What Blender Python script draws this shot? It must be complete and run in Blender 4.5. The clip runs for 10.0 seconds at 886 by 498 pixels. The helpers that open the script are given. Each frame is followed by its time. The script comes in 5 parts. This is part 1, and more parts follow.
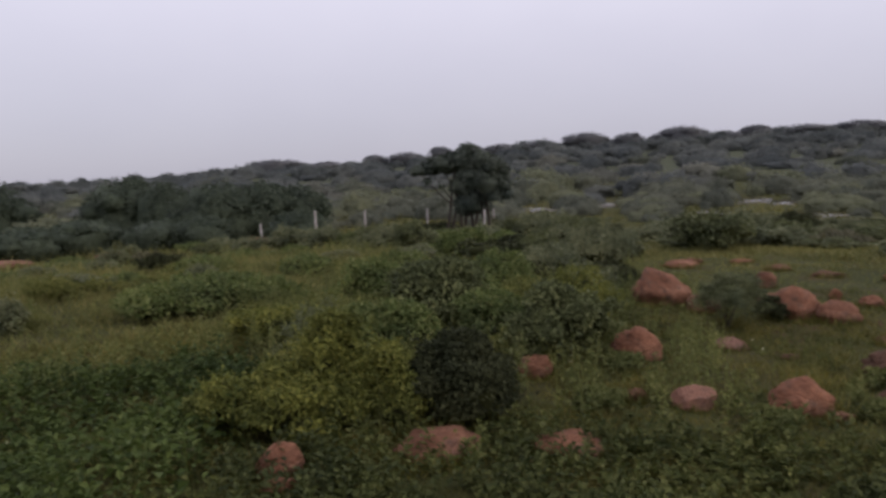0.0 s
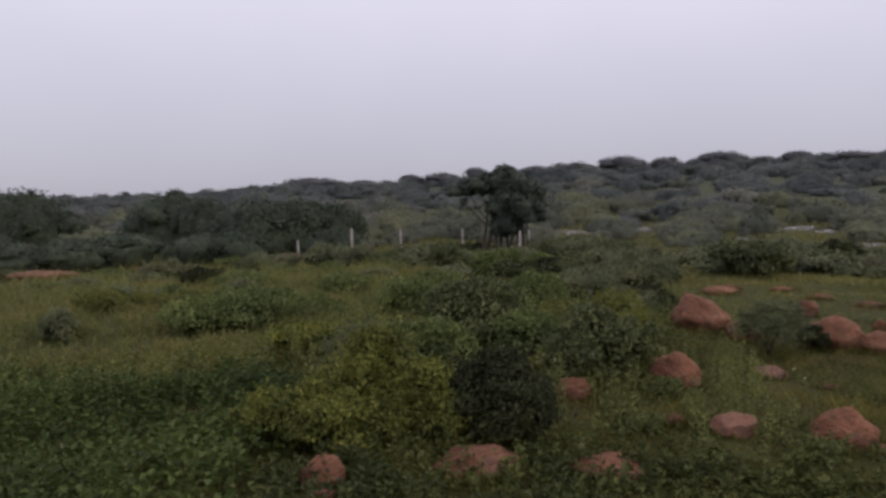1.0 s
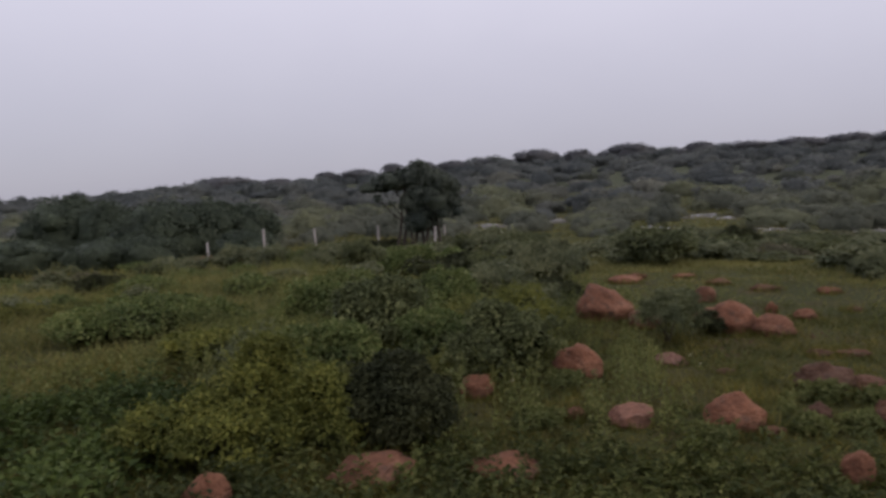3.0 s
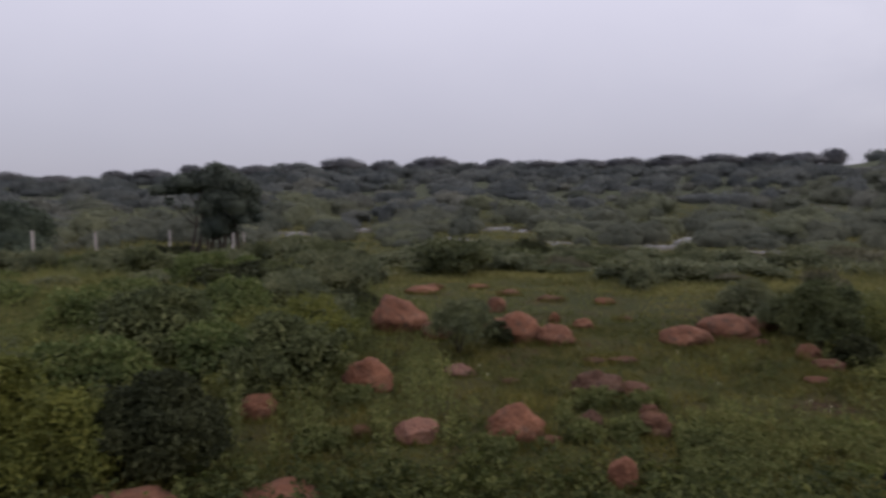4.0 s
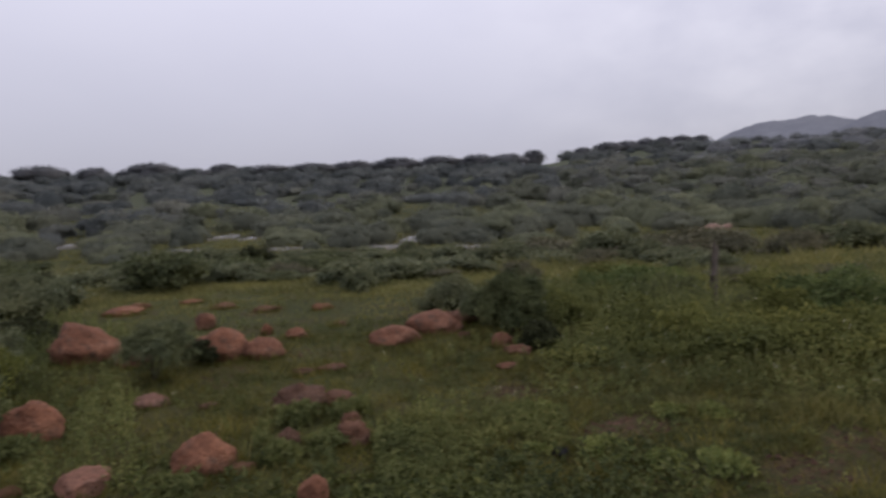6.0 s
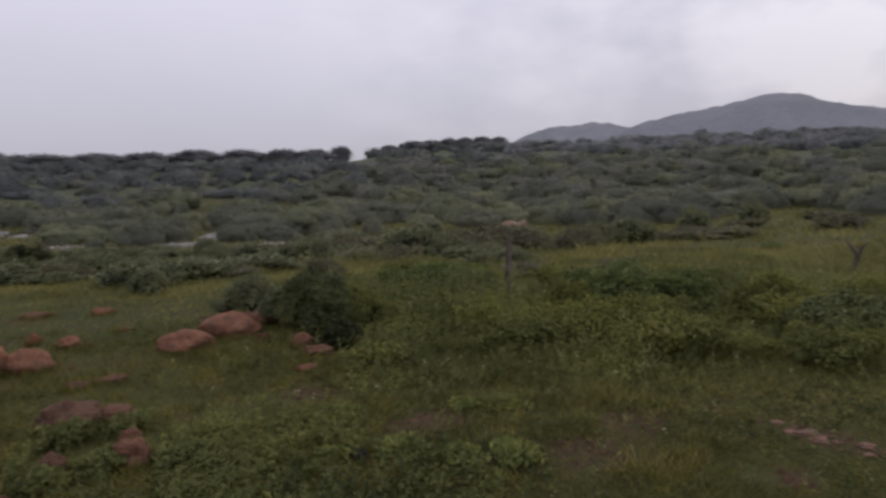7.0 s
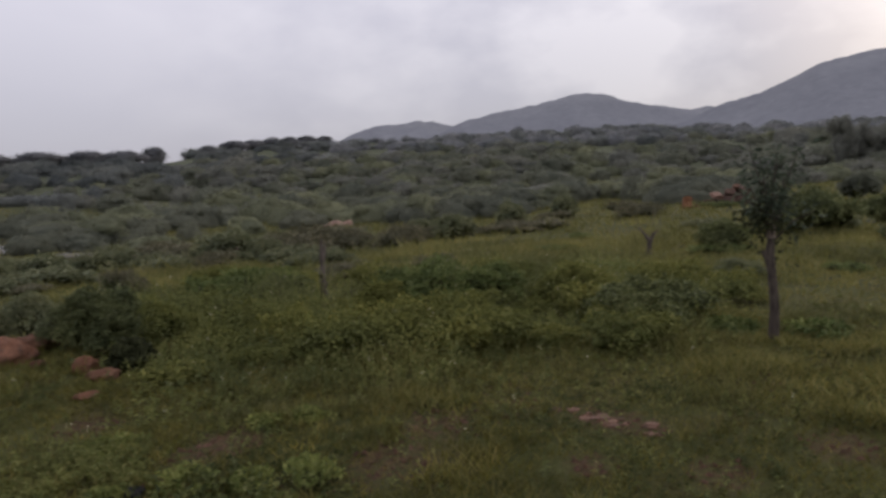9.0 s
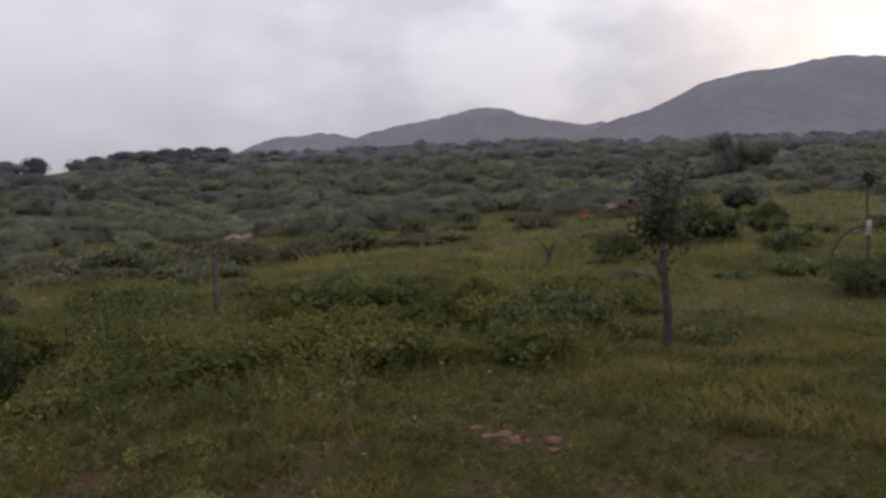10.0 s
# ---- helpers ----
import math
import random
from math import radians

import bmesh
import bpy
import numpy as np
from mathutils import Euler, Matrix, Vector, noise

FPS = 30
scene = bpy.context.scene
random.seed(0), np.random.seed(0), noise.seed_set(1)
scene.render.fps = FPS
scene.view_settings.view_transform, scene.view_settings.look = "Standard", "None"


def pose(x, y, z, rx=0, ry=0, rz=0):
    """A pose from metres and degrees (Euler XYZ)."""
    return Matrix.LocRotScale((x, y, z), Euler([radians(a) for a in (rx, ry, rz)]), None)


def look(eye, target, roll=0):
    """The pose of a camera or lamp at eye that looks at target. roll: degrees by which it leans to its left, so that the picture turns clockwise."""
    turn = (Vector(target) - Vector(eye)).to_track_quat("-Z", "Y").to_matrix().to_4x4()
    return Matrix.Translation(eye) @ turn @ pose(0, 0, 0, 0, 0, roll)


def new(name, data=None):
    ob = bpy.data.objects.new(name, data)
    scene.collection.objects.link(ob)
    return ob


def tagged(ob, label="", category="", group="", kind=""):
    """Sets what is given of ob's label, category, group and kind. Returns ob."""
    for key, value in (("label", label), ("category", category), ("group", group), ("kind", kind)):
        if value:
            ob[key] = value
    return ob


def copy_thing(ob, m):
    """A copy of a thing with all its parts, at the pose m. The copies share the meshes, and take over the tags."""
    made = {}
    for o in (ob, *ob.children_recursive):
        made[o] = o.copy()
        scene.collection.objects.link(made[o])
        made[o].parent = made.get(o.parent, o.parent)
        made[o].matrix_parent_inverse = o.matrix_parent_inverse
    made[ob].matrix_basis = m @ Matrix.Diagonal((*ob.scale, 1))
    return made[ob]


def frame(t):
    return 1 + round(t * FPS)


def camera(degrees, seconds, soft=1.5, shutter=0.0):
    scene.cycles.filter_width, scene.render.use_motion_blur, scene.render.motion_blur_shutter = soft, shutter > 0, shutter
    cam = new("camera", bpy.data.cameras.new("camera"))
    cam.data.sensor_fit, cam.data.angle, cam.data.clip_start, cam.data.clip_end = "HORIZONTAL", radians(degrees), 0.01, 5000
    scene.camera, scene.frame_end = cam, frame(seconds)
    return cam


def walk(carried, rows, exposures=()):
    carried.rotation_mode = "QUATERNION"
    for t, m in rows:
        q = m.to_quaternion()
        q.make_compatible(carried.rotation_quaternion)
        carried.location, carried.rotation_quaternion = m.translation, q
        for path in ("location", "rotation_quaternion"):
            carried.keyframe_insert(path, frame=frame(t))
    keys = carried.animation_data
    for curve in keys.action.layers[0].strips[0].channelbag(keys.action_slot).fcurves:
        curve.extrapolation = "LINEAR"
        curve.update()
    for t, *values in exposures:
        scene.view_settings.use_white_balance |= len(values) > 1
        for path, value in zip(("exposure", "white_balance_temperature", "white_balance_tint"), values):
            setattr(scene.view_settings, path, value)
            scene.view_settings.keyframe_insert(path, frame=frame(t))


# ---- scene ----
cam = camera(63.7, 10.0, soft=2.9, shutter=0.35)
ROWS = [
    (0.0, 0.000, 0.000, 1.688, -0.02, -5.90, 2.35),
    (0.5, -0.051, -0.055, 1.709, 2.74, -4.63, 1.38),
    (1.0, -0.062, -0.093, 1.699, 2.74, -4.19, 1.27),
    (1.5, -0.060, -0.085, 1.702, 1.51, -4.47, 1.41),
    (2.0, -0.042, -0.068, 1.705, 0.20, -4.87, 2.21),
    (3.5, 0.228, 0.165, 1.700, -9.62, -4.47, 1.63),
    (4.0, 0.307, 0.270, 1.691, -19.05, -4.45, 0.40),
    (4.5, 0.378, 0.301, 1.690, -26.81, -5.56, 1.22),
    (5.0, 0.476, 0.300, 1.692, -29.36, -5.04, 2.79),
    (6.5, 0.802, 0.302, 1.708, -48.07, -4.95, 1.40),
    (7.0, 0.855, 0.330, 1.702, -55.52, -5.40, 1.33),
    (7.5, 0.929, 0.342, 1.701, -59.16, -5.14, 2.23),
    (8.0, 1.034, 0.303, 1.705, -58.50, -4.49, 2.15),
    (8.5, 1.102, 0.242, 1.701, -63.54, -5.00, 2.43),
    (9.0, 1.182, 0.221, 1.695, -69.17, -5.95, 2.56),
    (9.5, 1.276, 0.223, 1.701, -73.42, -5.31, 1.73),
    (10.0, 1.349, 0.230, 1.697, -76.89, -5.30, 2.51),
]
walk(cam, [(t, pose(x, y, z, 90 + pitch, roll, yaw)) for t, x, y, z, yaw, pitch, roll in ROWS],
     exposures=[(0.0, 0.24, 6500, 10), (0.5, 0.20, 6500, 10), (1.0, 0.17, 6500, 10), (1.5, 0.11, 6500, 10), (3.5, 0.06, 6450, 10), (4.5, 0.13, 6350, 10), (5.0, 0.16, 6300, 10), (6.5, 0.16, 6450, 9), (7.0, 0.13, 6560, 9), (8.5, 0.07, 6640, 8), (9.0, 0.12, 6640, 7), (10.0, 0.12, 6660, 7)])

# ---------------------------------------------------------------- light
SUN_AZ, SUN_EL = 112.0, 18.0     # degrees clockwise from +y, and above the horizon
sun_dir = Vector((math.cos(radians(SUN_EL)) * math.sin(radians(SUN_AZ)),
                  math.cos(radians(SUN_EL)) * math.cos(radians(SUN_AZ)), math.sin(radians(SUN_EL))))
world = bpy.data.worlds.new("dusk_sky")
scene.world = world
world.use_nodes = True
wn, wl = world.node_tree.nodes, world.node_tree.links
wn.clear()
w_out = wn.new("ShaderNodeOutputWorld")
w_bg = wn.new("ShaderNodeBackground")
w_bg.inputs["Strength"].default_value = 1.0
w_sky = wn.new("ShaderNodeTexSky")
w_sky.sky_type = "NISHITA"
w_sky.sun_disc = False
w_sky.sun_elevation, w_sky.sun_rotation = radians(SUN_EL), radians(SUN_AZ)
w_dim = wn.new("ShaderNodeMix")
w_dim.data_type, w_dim.blend_type = "RGBA", "MULTIPLY"
w_dim.inputs["Factor"].default_value = 1.0
w_dim.inputs["B"].default_value = (0.1, 0.1, 0.1, 1)
wl.new(w_sky.outputs["Color"], w_dim.inputs["A"])
w_co = wn.new("ShaderNodeTexCoord")
w_sep = wn.new("ShaderNodeSeparateXYZ")
wl.new(w_co.outputs["Generated"], w_sep.inputs["Vector"])
# overcast layer: greyer near the horizon, paler overhead
w_up = wn.new("ShaderNodeValToRGB")
w_up.color_ramp.elements[0].position, w_up.color_ramp.elements[0].color = 0.0, (0.40, 0.39, 0.468, 1)
w_up.color_ramp.elements[1].position, w_up.color_ramp.elements[1].color = 0.33, (0.77, 0.745, 0.88, 1)
for w_at, w_col in ((0.48, (0.77, 0.745, 0.88, 1)), (1.0, (1.02, 0.99, 1.14, 1))):
    w_up.color_ramp.elements.new(w_at).color = w_col
wl.new(w_sep.outputs["Z"], w_up.inputs["Fac"])
# brighter, warmer cloud where the low sun stands behind it
w_dot = wn.new("ShaderNodeVectorMath")
w_dot.operation = "DOT_PRODUCT"
w_dot.inputs[1].default_value = sun_dir
wl.new(w_co.outputs["Generated"], w_dot.inputs[0])
w_glow = wn.new("ShaderNodeMapRange")
w_glow.interpolation_type = "SMOOTHSTEP"
w_glow.inputs["From Min"].default_value, w_glow.inputs["From Max"].default_value = 0.91, 1.0
wl.new(w_dot.outputs["Value"], w_glow.inputs["Value"])
w_map = wn.new("ShaderNodeMapping")
w_map.inputs["Scale"].default_value = (2.0, 2.0, 3.6)
wl.new(w_co.outputs["Generated"], w_map.inputs["Vector"])
w_noise = wn.new("ShaderNodeTexNoise")
w_noise.inputs["Scale"].default_value, w_noise.inputs["Detail"].default_value = 2.6, 6.0
w_noise.inputs["Roughness"].default_value = 0.5
wl.new(w_map.outputs["Vector"], w_noise.inputs["Vector"])
w_cr = wn.new("ShaderNodeValToRGB")
w_cr.color_ramp.elements[0].position, w_cr.color_ramp.elements[0].color = 0.38, (0.84, 0.835, 0.84, 1)
w_cr.color_ramp.elements[1].position, w_cr.color_ramp.elements[1].color = 0.60, (1.18, 1.16, 1.095, 1)
wl.new(w_noise.outputs["Fac"], w_cr.inputs["Fac"])
w_cl = wn.new("ShaderNodeMix")
w_cl.data_type, w_cl.blend_type = "RGBA", "MULTIPLY"
w_cf = wn.new("ShaderNodeMapRange")
w_cf.inputs["From Min"].default_value, w_cf.inputs["From Max"].default_value = 0.35, 0.92
w_cf.inputs["To Min"].default_value, w_cf.inputs["To Max"].default_value = 0.06, 1.0
wl.new(w_dot.outputs["Value"], w_cf.inputs["Value"])
wl.new(w_cf.outputs["Result"], w_cl.inputs["Factor"])
wl.new(w_up.outputs["Color"], w_cl.inputs["A"])
wl.new(w_cr.outputs["Color"], w_cl.inputs["B"])
w_add = wn.new("ShaderNodeMix")
w_add.data_type, w_add.blend_type = "RGBA", "ADD"
w_add.inputs["B"].default_value = (0.25, 0.19, 0.13, 1)
wl.new(w_glow.outputs["Result"], w_add.inputs["Factor"])
wl.new(w_cl.outputs["Result"], w_add.inputs["A"])
w_side = wn.new("ShaderNodeMapRange")
w_side.inputs["From Min"].default_value, w_side.inputs["From Max"].default_value = -0.5, 0.9
w_side.inputs["To Min"].default_value, w_side.inputs["To Max"].default_value = 0.99, 1.06
wl.new(w_dot.outputs["Value"], w_side.inputs["Value"])
w_lift = wn.new("ShaderNodeVectorMath")
w_lift.operation = "SCALE"
wl.new(w_add.outputs["Result"], w_lift.inputs[0])
wl.new(w_side.outputs["Result"], w_lift.inputs["Scale"])
w_mix = wn.new("ShaderNodeMix")
w_mix.data_type = "RGBA"
w_mix.inputs["Factor"].default_value = 0.93
wl.new(w_dim.outputs["Result"], w_mix.inputs["A"])
wl.new(w_lift.outputs["Vector"], w_mix.inputs["B"])
wl.new(w_mix.outputs["Result"], w_bg.inputs["Color"])
wl.new(w_bg.outputs["Background"], w_out.inputs["Surface"])

sun = new("sun", bpy.data.lights.new("sun", "SUN"))
sun.data.energy, sun.data.angle, sun.data.color = 0.5, radians(25), (1.0, 0.92, 0.82)
sun.matrix_world = look(sun_dir * 100, (0, 0, 0))

# ---------------------------------------------------------------- materials


def surface(name, rough=0.85, spec=0.25):
    m = bpy.data.materials.new(name)
    m.use_nodes = True
    b = m.node_tree.nodes["Principled BSDF"]
    b.inputs["Roughness"].default_value = rough
    b.inputs["Specular IOR Level"].default_value = spec
    return m, m.node_tree.nodes, m.node_tree.links, b


def ramp(nodes, stops):
    r = nodes.new("ShaderNodeValToRGB")
    e = r.color_ramp.elements
    e[0].position, e[0].color = stops[0][0], (*stops[0][1], 1)
    e[1].position, e[1].color = stops[-1][0], (*stops[-1][1], 1)
    for p, c in stops[1:-1]:
        e.new(p).color = (*c, 1)
    return r


def noise_node(nodes, links, scale, detail=5, vec=None, rough=0.55):
    n = nodes.new("ShaderNodeTexNoise")
    n.inputs["Scale"].default_value, n.inputs["Detail"].default_value = scale, detail
    n.inputs["Roughness"].default_value = rough
    if vec is not None:
        links.new(vec, n.inputs["Vector"])
    return n


def blend(nodes, links, kind, fac, a, b):
    x = nodes.new("ShaderNodeMix")
    x.data_type, x.blend_type = "RGBA", kind
    for sock, v in (("Factor", fac), ("A", a), ("B", b)):
        if isinstance(v, (int, float)):
            x.inputs[sock].default_value = v
        elif isinstance(v, tuple):
            x.inputs[sock].default_value = (*v, 1)
        else:
            links.new(v, x.inputs[sock])
    return x.outputs["Result"]


def leaf_material(name, dark, mid, light, patch=1.3, thin=0.25, rough=0.7, spec=0.26, relief=0.0):
    """Leaves whose colour differs from leaf to leaf, and in patches over the plant; relief: metres of unevenness in a far crown."""
    m, n, l, b = surface(name, rough, spec)
    g = n.new("ShaderNodeNewGeometry")
    r = ramp(n, [(0.0, dark), (0.5, mid), (1.0, light)])
    l.new(g.outputs["Random Per Island"], r.inputs["Fac"])
    t = n.new("ShaderNodeTexCoord")
    z = noise_node(n, l, patch, 3, t.outputs["Object"])
    v = ramp(n, [(0.32, (0.80, 0.82, 0.84)), (0.68, (1.20, 1.16, 1.08))] if relief else [(0.32, (0.58, 0.62, 0.6)), (0.68, (1.38, 1.28, 1.1))])
    l.new(z.outputs["Fac"], v.inputs["Fac"])
    c = blend(n, l, "MULTIPLY", 1.0, r.outputs["Color"], v.outputs["Color"])
    if relief:
        twigs = noise_node(n, l, 2.6, 4, t.outputs["Object"], 0.65)
        tv = ramp(n, [(0.30, (0.80, 0.81, 0.82)), (0.70, (1.18, 1.17, 1.14))])
        l.new(twigs.outputs["Fac"], tv.inputs["Fac"])
        c = blend(n, l, "MULTIPLY", 1.0, c, tv.outputs["Color"])
        bump = n.new("ShaderNodeBump")
        bump.inputs["Strength"].default_value, bump.inputs["Distance"].default_value = 0.8, relief
        l.new(twigs.outputs["Fac"], bump.inputs["Height"])
        l.new(bump.outputs["Normal"], b.inputs["Normal"])
    l.new(c, b.inputs["Base Color"])
    if thin:
        tr = n.new("ShaderNodeBsdfTranslucent")
        l.new(c, tr.inputs["Color"])
        mx = n.new("ShaderNodeMixShader")
        mx.inputs["Fac"].default_value = thin
        l.new(b.outputs["BSDF"], mx.inputs[1])
        l.new(tr.outputs["BSDF"], mx.inputs[2])
        l.new(mx.outputs["Shader"], n["Material Output"].inputs["Surface"])
    return m


def rock_material(name, dark, mid, light):
    m, n, l, b = surface(name, 0.9, 0.2)
    t = n.new("ShaderNodeTexCoord")
    info = n.new("ShaderNodeObjectInfo")
    big = noise_node(n, l, 3.2, 6, t.outputs["Object"], 0.6)
    r = ramp(n, [(0.25, dark), (0.5, mid), (0.75, light)])
    l.new(big.outputs["Fac"], r.inputs["Fac"])
    fine = noise_node(n, l, 38, 5, t.outputs["Object"], 0.7)
    fr = ramp(n, [(0.3, (0.58, 0.58, 0.6)), (0.7, (1.35, 1.32, 1.28))])
    l.new(fine.outputs["Fac"], fr.inputs["Fac"])
    c = blend(n, l, "MULTIPLY", 0.9, r.outputs["Color"], fr.outputs["Color"])
    # pale lichen and dark weathering spots
    spot = noise_node(n, l, 9, 6, t.outputs["Object"], 0.65)
    sr = ramp(n, [(0.52, (0, 0, 0)), (0.66, (1, 1, 1))])
    l.new(spot.outputs["Fac"], sr.inputs["Fac"])
    sf = n.new("ShaderNodeMath")
    sf.operation = "MULTIPLY"
    sf.inputs[1].default_value = 0.75
    l.new(sr.outputs["Color"], sf.inputs[0])
    c = blend(n, l, "MIX", sf.outputs["Value"], c, (0.085, 0.060, 0.045))
    tone = ramp(n, [(0.0, (0.82, 0.84, 0.88)), (1.0, (1.15, 1.08, 1.05))])
    l.new(info.outputs["Random"], tone.inputs["Fac"])
    c = blend(n, l, "MULTIPLY", 1.0, c, tone.outputs["Color"])
    l.new(c, b.inputs["Base Color"])
    bump = n.new("ShaderNodeBump")
    bump.inputs["Strength"].default_value, bump.inputs["Distance"].default_value = 0.9, 0.03
    crack = n.new("ShaderNodeTexVoronoi")
    crack.feature = "DISTANCE_TO_EDGE"
    crack.inputs["Scale"].default_value = 5.0
    warp = noise_node(n, l, 4, 3, t.outputs["Object"])
    mixv = blend(n, l, "MIX", 0.25, t.outputs["Object"], warp.outputs["Color"])
    l.new(mixv, crack.inputs["Vector"])
    cr = ramp(n, [(0.0, (0.0, 0.0, 0.0)), (0.05, (1, 1, 1))])
    l.new(crack.outputs["Distance"], cr.inputs["Fac"])
    relief = blend(n, l, "MULTIPLY", 0.5, fine.outputs["Fac"], cr.outputs["Color"])
    l.new(relief, bump.inputs["Height"])
    l.new(bump.outputs["Normal"], b.inputs["Normal"])
    return m


def bark_material(name, dark, light, scale=30):
    m, n, l, b = surface(name, 0.9, 0.15)
    t = n.new("ShaderNodeTexCoord")
    mp = n.new("ShaderNodeMapping")
    mp.inputs["Scale"].default_value = (1, 1, 0.25)
    l.new(t.outputs["Object"], mp.inputs["Vector"])
    z = noise_node(n, l, scale, 6, mp.outputs["Vector"], 0.65)
    r = ramp(n, [(0.3, dark), (0.7, light)])
    l.new(z.outputs["Fac"], r.inputs["Fac"])
    z2 = noise_node(n, l, 4, 3, t.outputs["Object"])
    v = ramp(n, [(0.35, (0.7, 0.7, 0.7)), (0.65, (1.2, 1.2, 1.15))])
    l.new(z2.outputs["Fac"], v.inputs["Fac"])
    l.new(blend(n, l, "MULTIPLY", 1.0, r.outputs["Color"], v.outputs["Color"]), b.inputs["Base Color"])
    bump = n.new("ShaderNodeBump")
    bump.inputs["Strength"].default_value, bump.inputs["Distance"].default_value = 0.7, 0.01
    l.new(z.outputs["Fac"], bump.inputs["Height"])
    l.new(bump.outputs["Normal"], b.inputs["Normal"])
    return m


def ground_material():
    """Rain-green turf with a leaf-litter brown in it and red soil showing through."""
    m, n, l, b = surface("turf_and_red_soil", 0.95, 0.1)
    t = n.new("ShaderNodeTexCoord")
    far = noise_node(n, l, 0.16, 5, t.outputs["Object"])
    mid = noise_node(n, l, 1.4, 6, t.outputs["Object"], 0.6)
    fine = noise_node(n, l, 26, 5, t.outputs["Object"], 0.7)
    g = ramp(n, [(0.3, (0.040, 0.044, 0.015)), (0.5, (0.055, 0.058, 0.019)), (0.72, (0.078, 0.074, 0.026))])
    l.new(far.outputs["Fac"], g.inputs["Fac"])
    s = ramp(n, [(0.3, (0.034, 0.022, 0.014)), (0.7, (0.112, 0.067, 0.037))])
    l.new(fine.outputs["Fac"], s.inputs["Fac"])
    mask = ramp(n, [(0.50, (0, 0, 0)), (0.66, (1, 1, 1))])
    l.new(mid.outputs["Fac"], mask.inputs["Fac"])
    worn = n.new("ShaderNodeAttribute")
    worn.attribute_name = "worn"
    both = n.new("ShaderNodeMath")
    both.operation = "MAXIMUM"
    crumb = ramp(n, [(0.38, (0, 0, 0)), (0.60, (1.0, 1.0, 1.0))])
    patchy = noise_node(n, l, 7, 5, t.outputs["Object"], 0.65)
    l.new(patchy.outputs["Fac"], crumb.inputs["Fac"])
    worn_bits = n.new("ShaderNodeMath")
    worn_bits.operation = "MULTIPLY"
    l.new(worn.outputs["Fac"], worn_bits.inputs[0])
    l.new(crumb.outputs["Color"], worn_bits.inputs[1])
    l.new(worn_bits.outputs["Value"], both.inputs[0])
    half = n.new("ShaderNodeMath")
    half.operation = "MULTIPLY"
    half.inputs[1].default_value = 0.38
    l.new(mask.outputs["Color"], half.inputs[0])
    l.new(half.outputs["Value"], both.inputs[1])
    c = blend(n, l, "MIX", both.outputs["Value"], g.outputs["Color"], s.outputs["Color"])
    # Scrub floor greyed with distance, haze put into the ground colour.
    floor = n.new("ShaderNodeAttribute")
    floor.attribute_name = "scrub_haze"
    c = blend(n, l, "MIX", floor.outputs["Fac"], c, (0.078, 0.086, 0.056))
    fr = ramp(n, [(0.3, (0.6, 0.6, 0.6)), (0.7, (1.35, 1.35, 1.3))])
    l.new(fine.outputs["Fac"], fr.inputs["Fac"])
    l.new(blend(n, l, "MULTIPLY", 0.8, c, fr.outputs["Color"]), b.inputs["Base Color"])
    bump = n.new("ShaderNodeBump")
    bump.inputs["Strength"].default_value, bump.inputs["Distance"].default_value = 0.8, 0.03
    l.new(fine.outputs["Fac"], bump.inputs["Height"])
    l.new(bump.outputs["Normal"], b.inputs["Normal"])
    return m


def hill_material():
    """Distant hillside of rock under thin scrub; its blue-grey is distance haze put into the colour."""
    m, n, l, b = surface("hazed_hill", 1.0, 0.0)
    t = n.new("ShaderNodeTexCoord")
    z = noise_node(n, l, 0.012, 6, t.outputs["Object"], 0.6)
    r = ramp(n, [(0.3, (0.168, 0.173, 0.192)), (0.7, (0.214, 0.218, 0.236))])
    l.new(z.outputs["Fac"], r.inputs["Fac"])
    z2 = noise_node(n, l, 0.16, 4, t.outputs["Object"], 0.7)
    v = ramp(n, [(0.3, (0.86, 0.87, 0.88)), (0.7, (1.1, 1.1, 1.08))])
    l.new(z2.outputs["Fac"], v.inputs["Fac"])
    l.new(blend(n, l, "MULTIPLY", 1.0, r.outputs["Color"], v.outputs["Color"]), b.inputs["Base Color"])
    return m


def water_material():
    m, n, l, b = surface("still_pond_water", 0.04, 0.5)
    b.inputs["Base Color"].default_value = (0.10, 0.09, 0.07, 1)
    b.inputs["IOR"].default_value = 1.33
    t = n.new("ShaderNodeTexCoord")
    z = noise_node(n, l, 2.5, 3, t.outputs["Object"])
    r = ramp(n, [(0.3, (0.015, 0.015, 0.015)), (0.7, (0.05, 0.05, 0.05))])
    l.new(z.outputs["Fac"], r.inputs["Fac"])
    l.new(r.outputs["Color"], b.inputs["Roughness"])
    return m


M_GROUND, M_HILL, M_WATER = ground_material(), hill_material(), water_material()
M_ROCK = rock_material("red_granite", (0.095, 0.046, 0.029), (0.208, 0.098, 0.057), (0.325, 0.176, 0.112))
M_ROCK_DULL = rock_material("weathered_red_granite", (0.076, 0.041, 0.026), (0.140, 0.075, 0.047), (0.225, 0.138, 0.094))
M_SOIL = rock_material("red_brown_soil", (0.045, 0.028, 0.019), (0.088, 0.052, 0.035), (0.150, 0.092, 0.066))
M_ROCK_LIGHT = rock_material("light_pinkish_granite", (0.14, 0.072, 0.050), (0.24, 0.128, 0.088), (0.34, 0.20, 0.145))
M_PALE = rock_material("pale_pinkish_rock", (0.16, 0.105, 0.082), (0.26, 0.182, 0.138), (0.35, 0.262, 0.208))
M_RUIN = rock_material("dark_rubble_stone", (0.058, 0.038, 0.031), (0.105, 0.070, 0.056), (0.180, 0.130, 0.106))
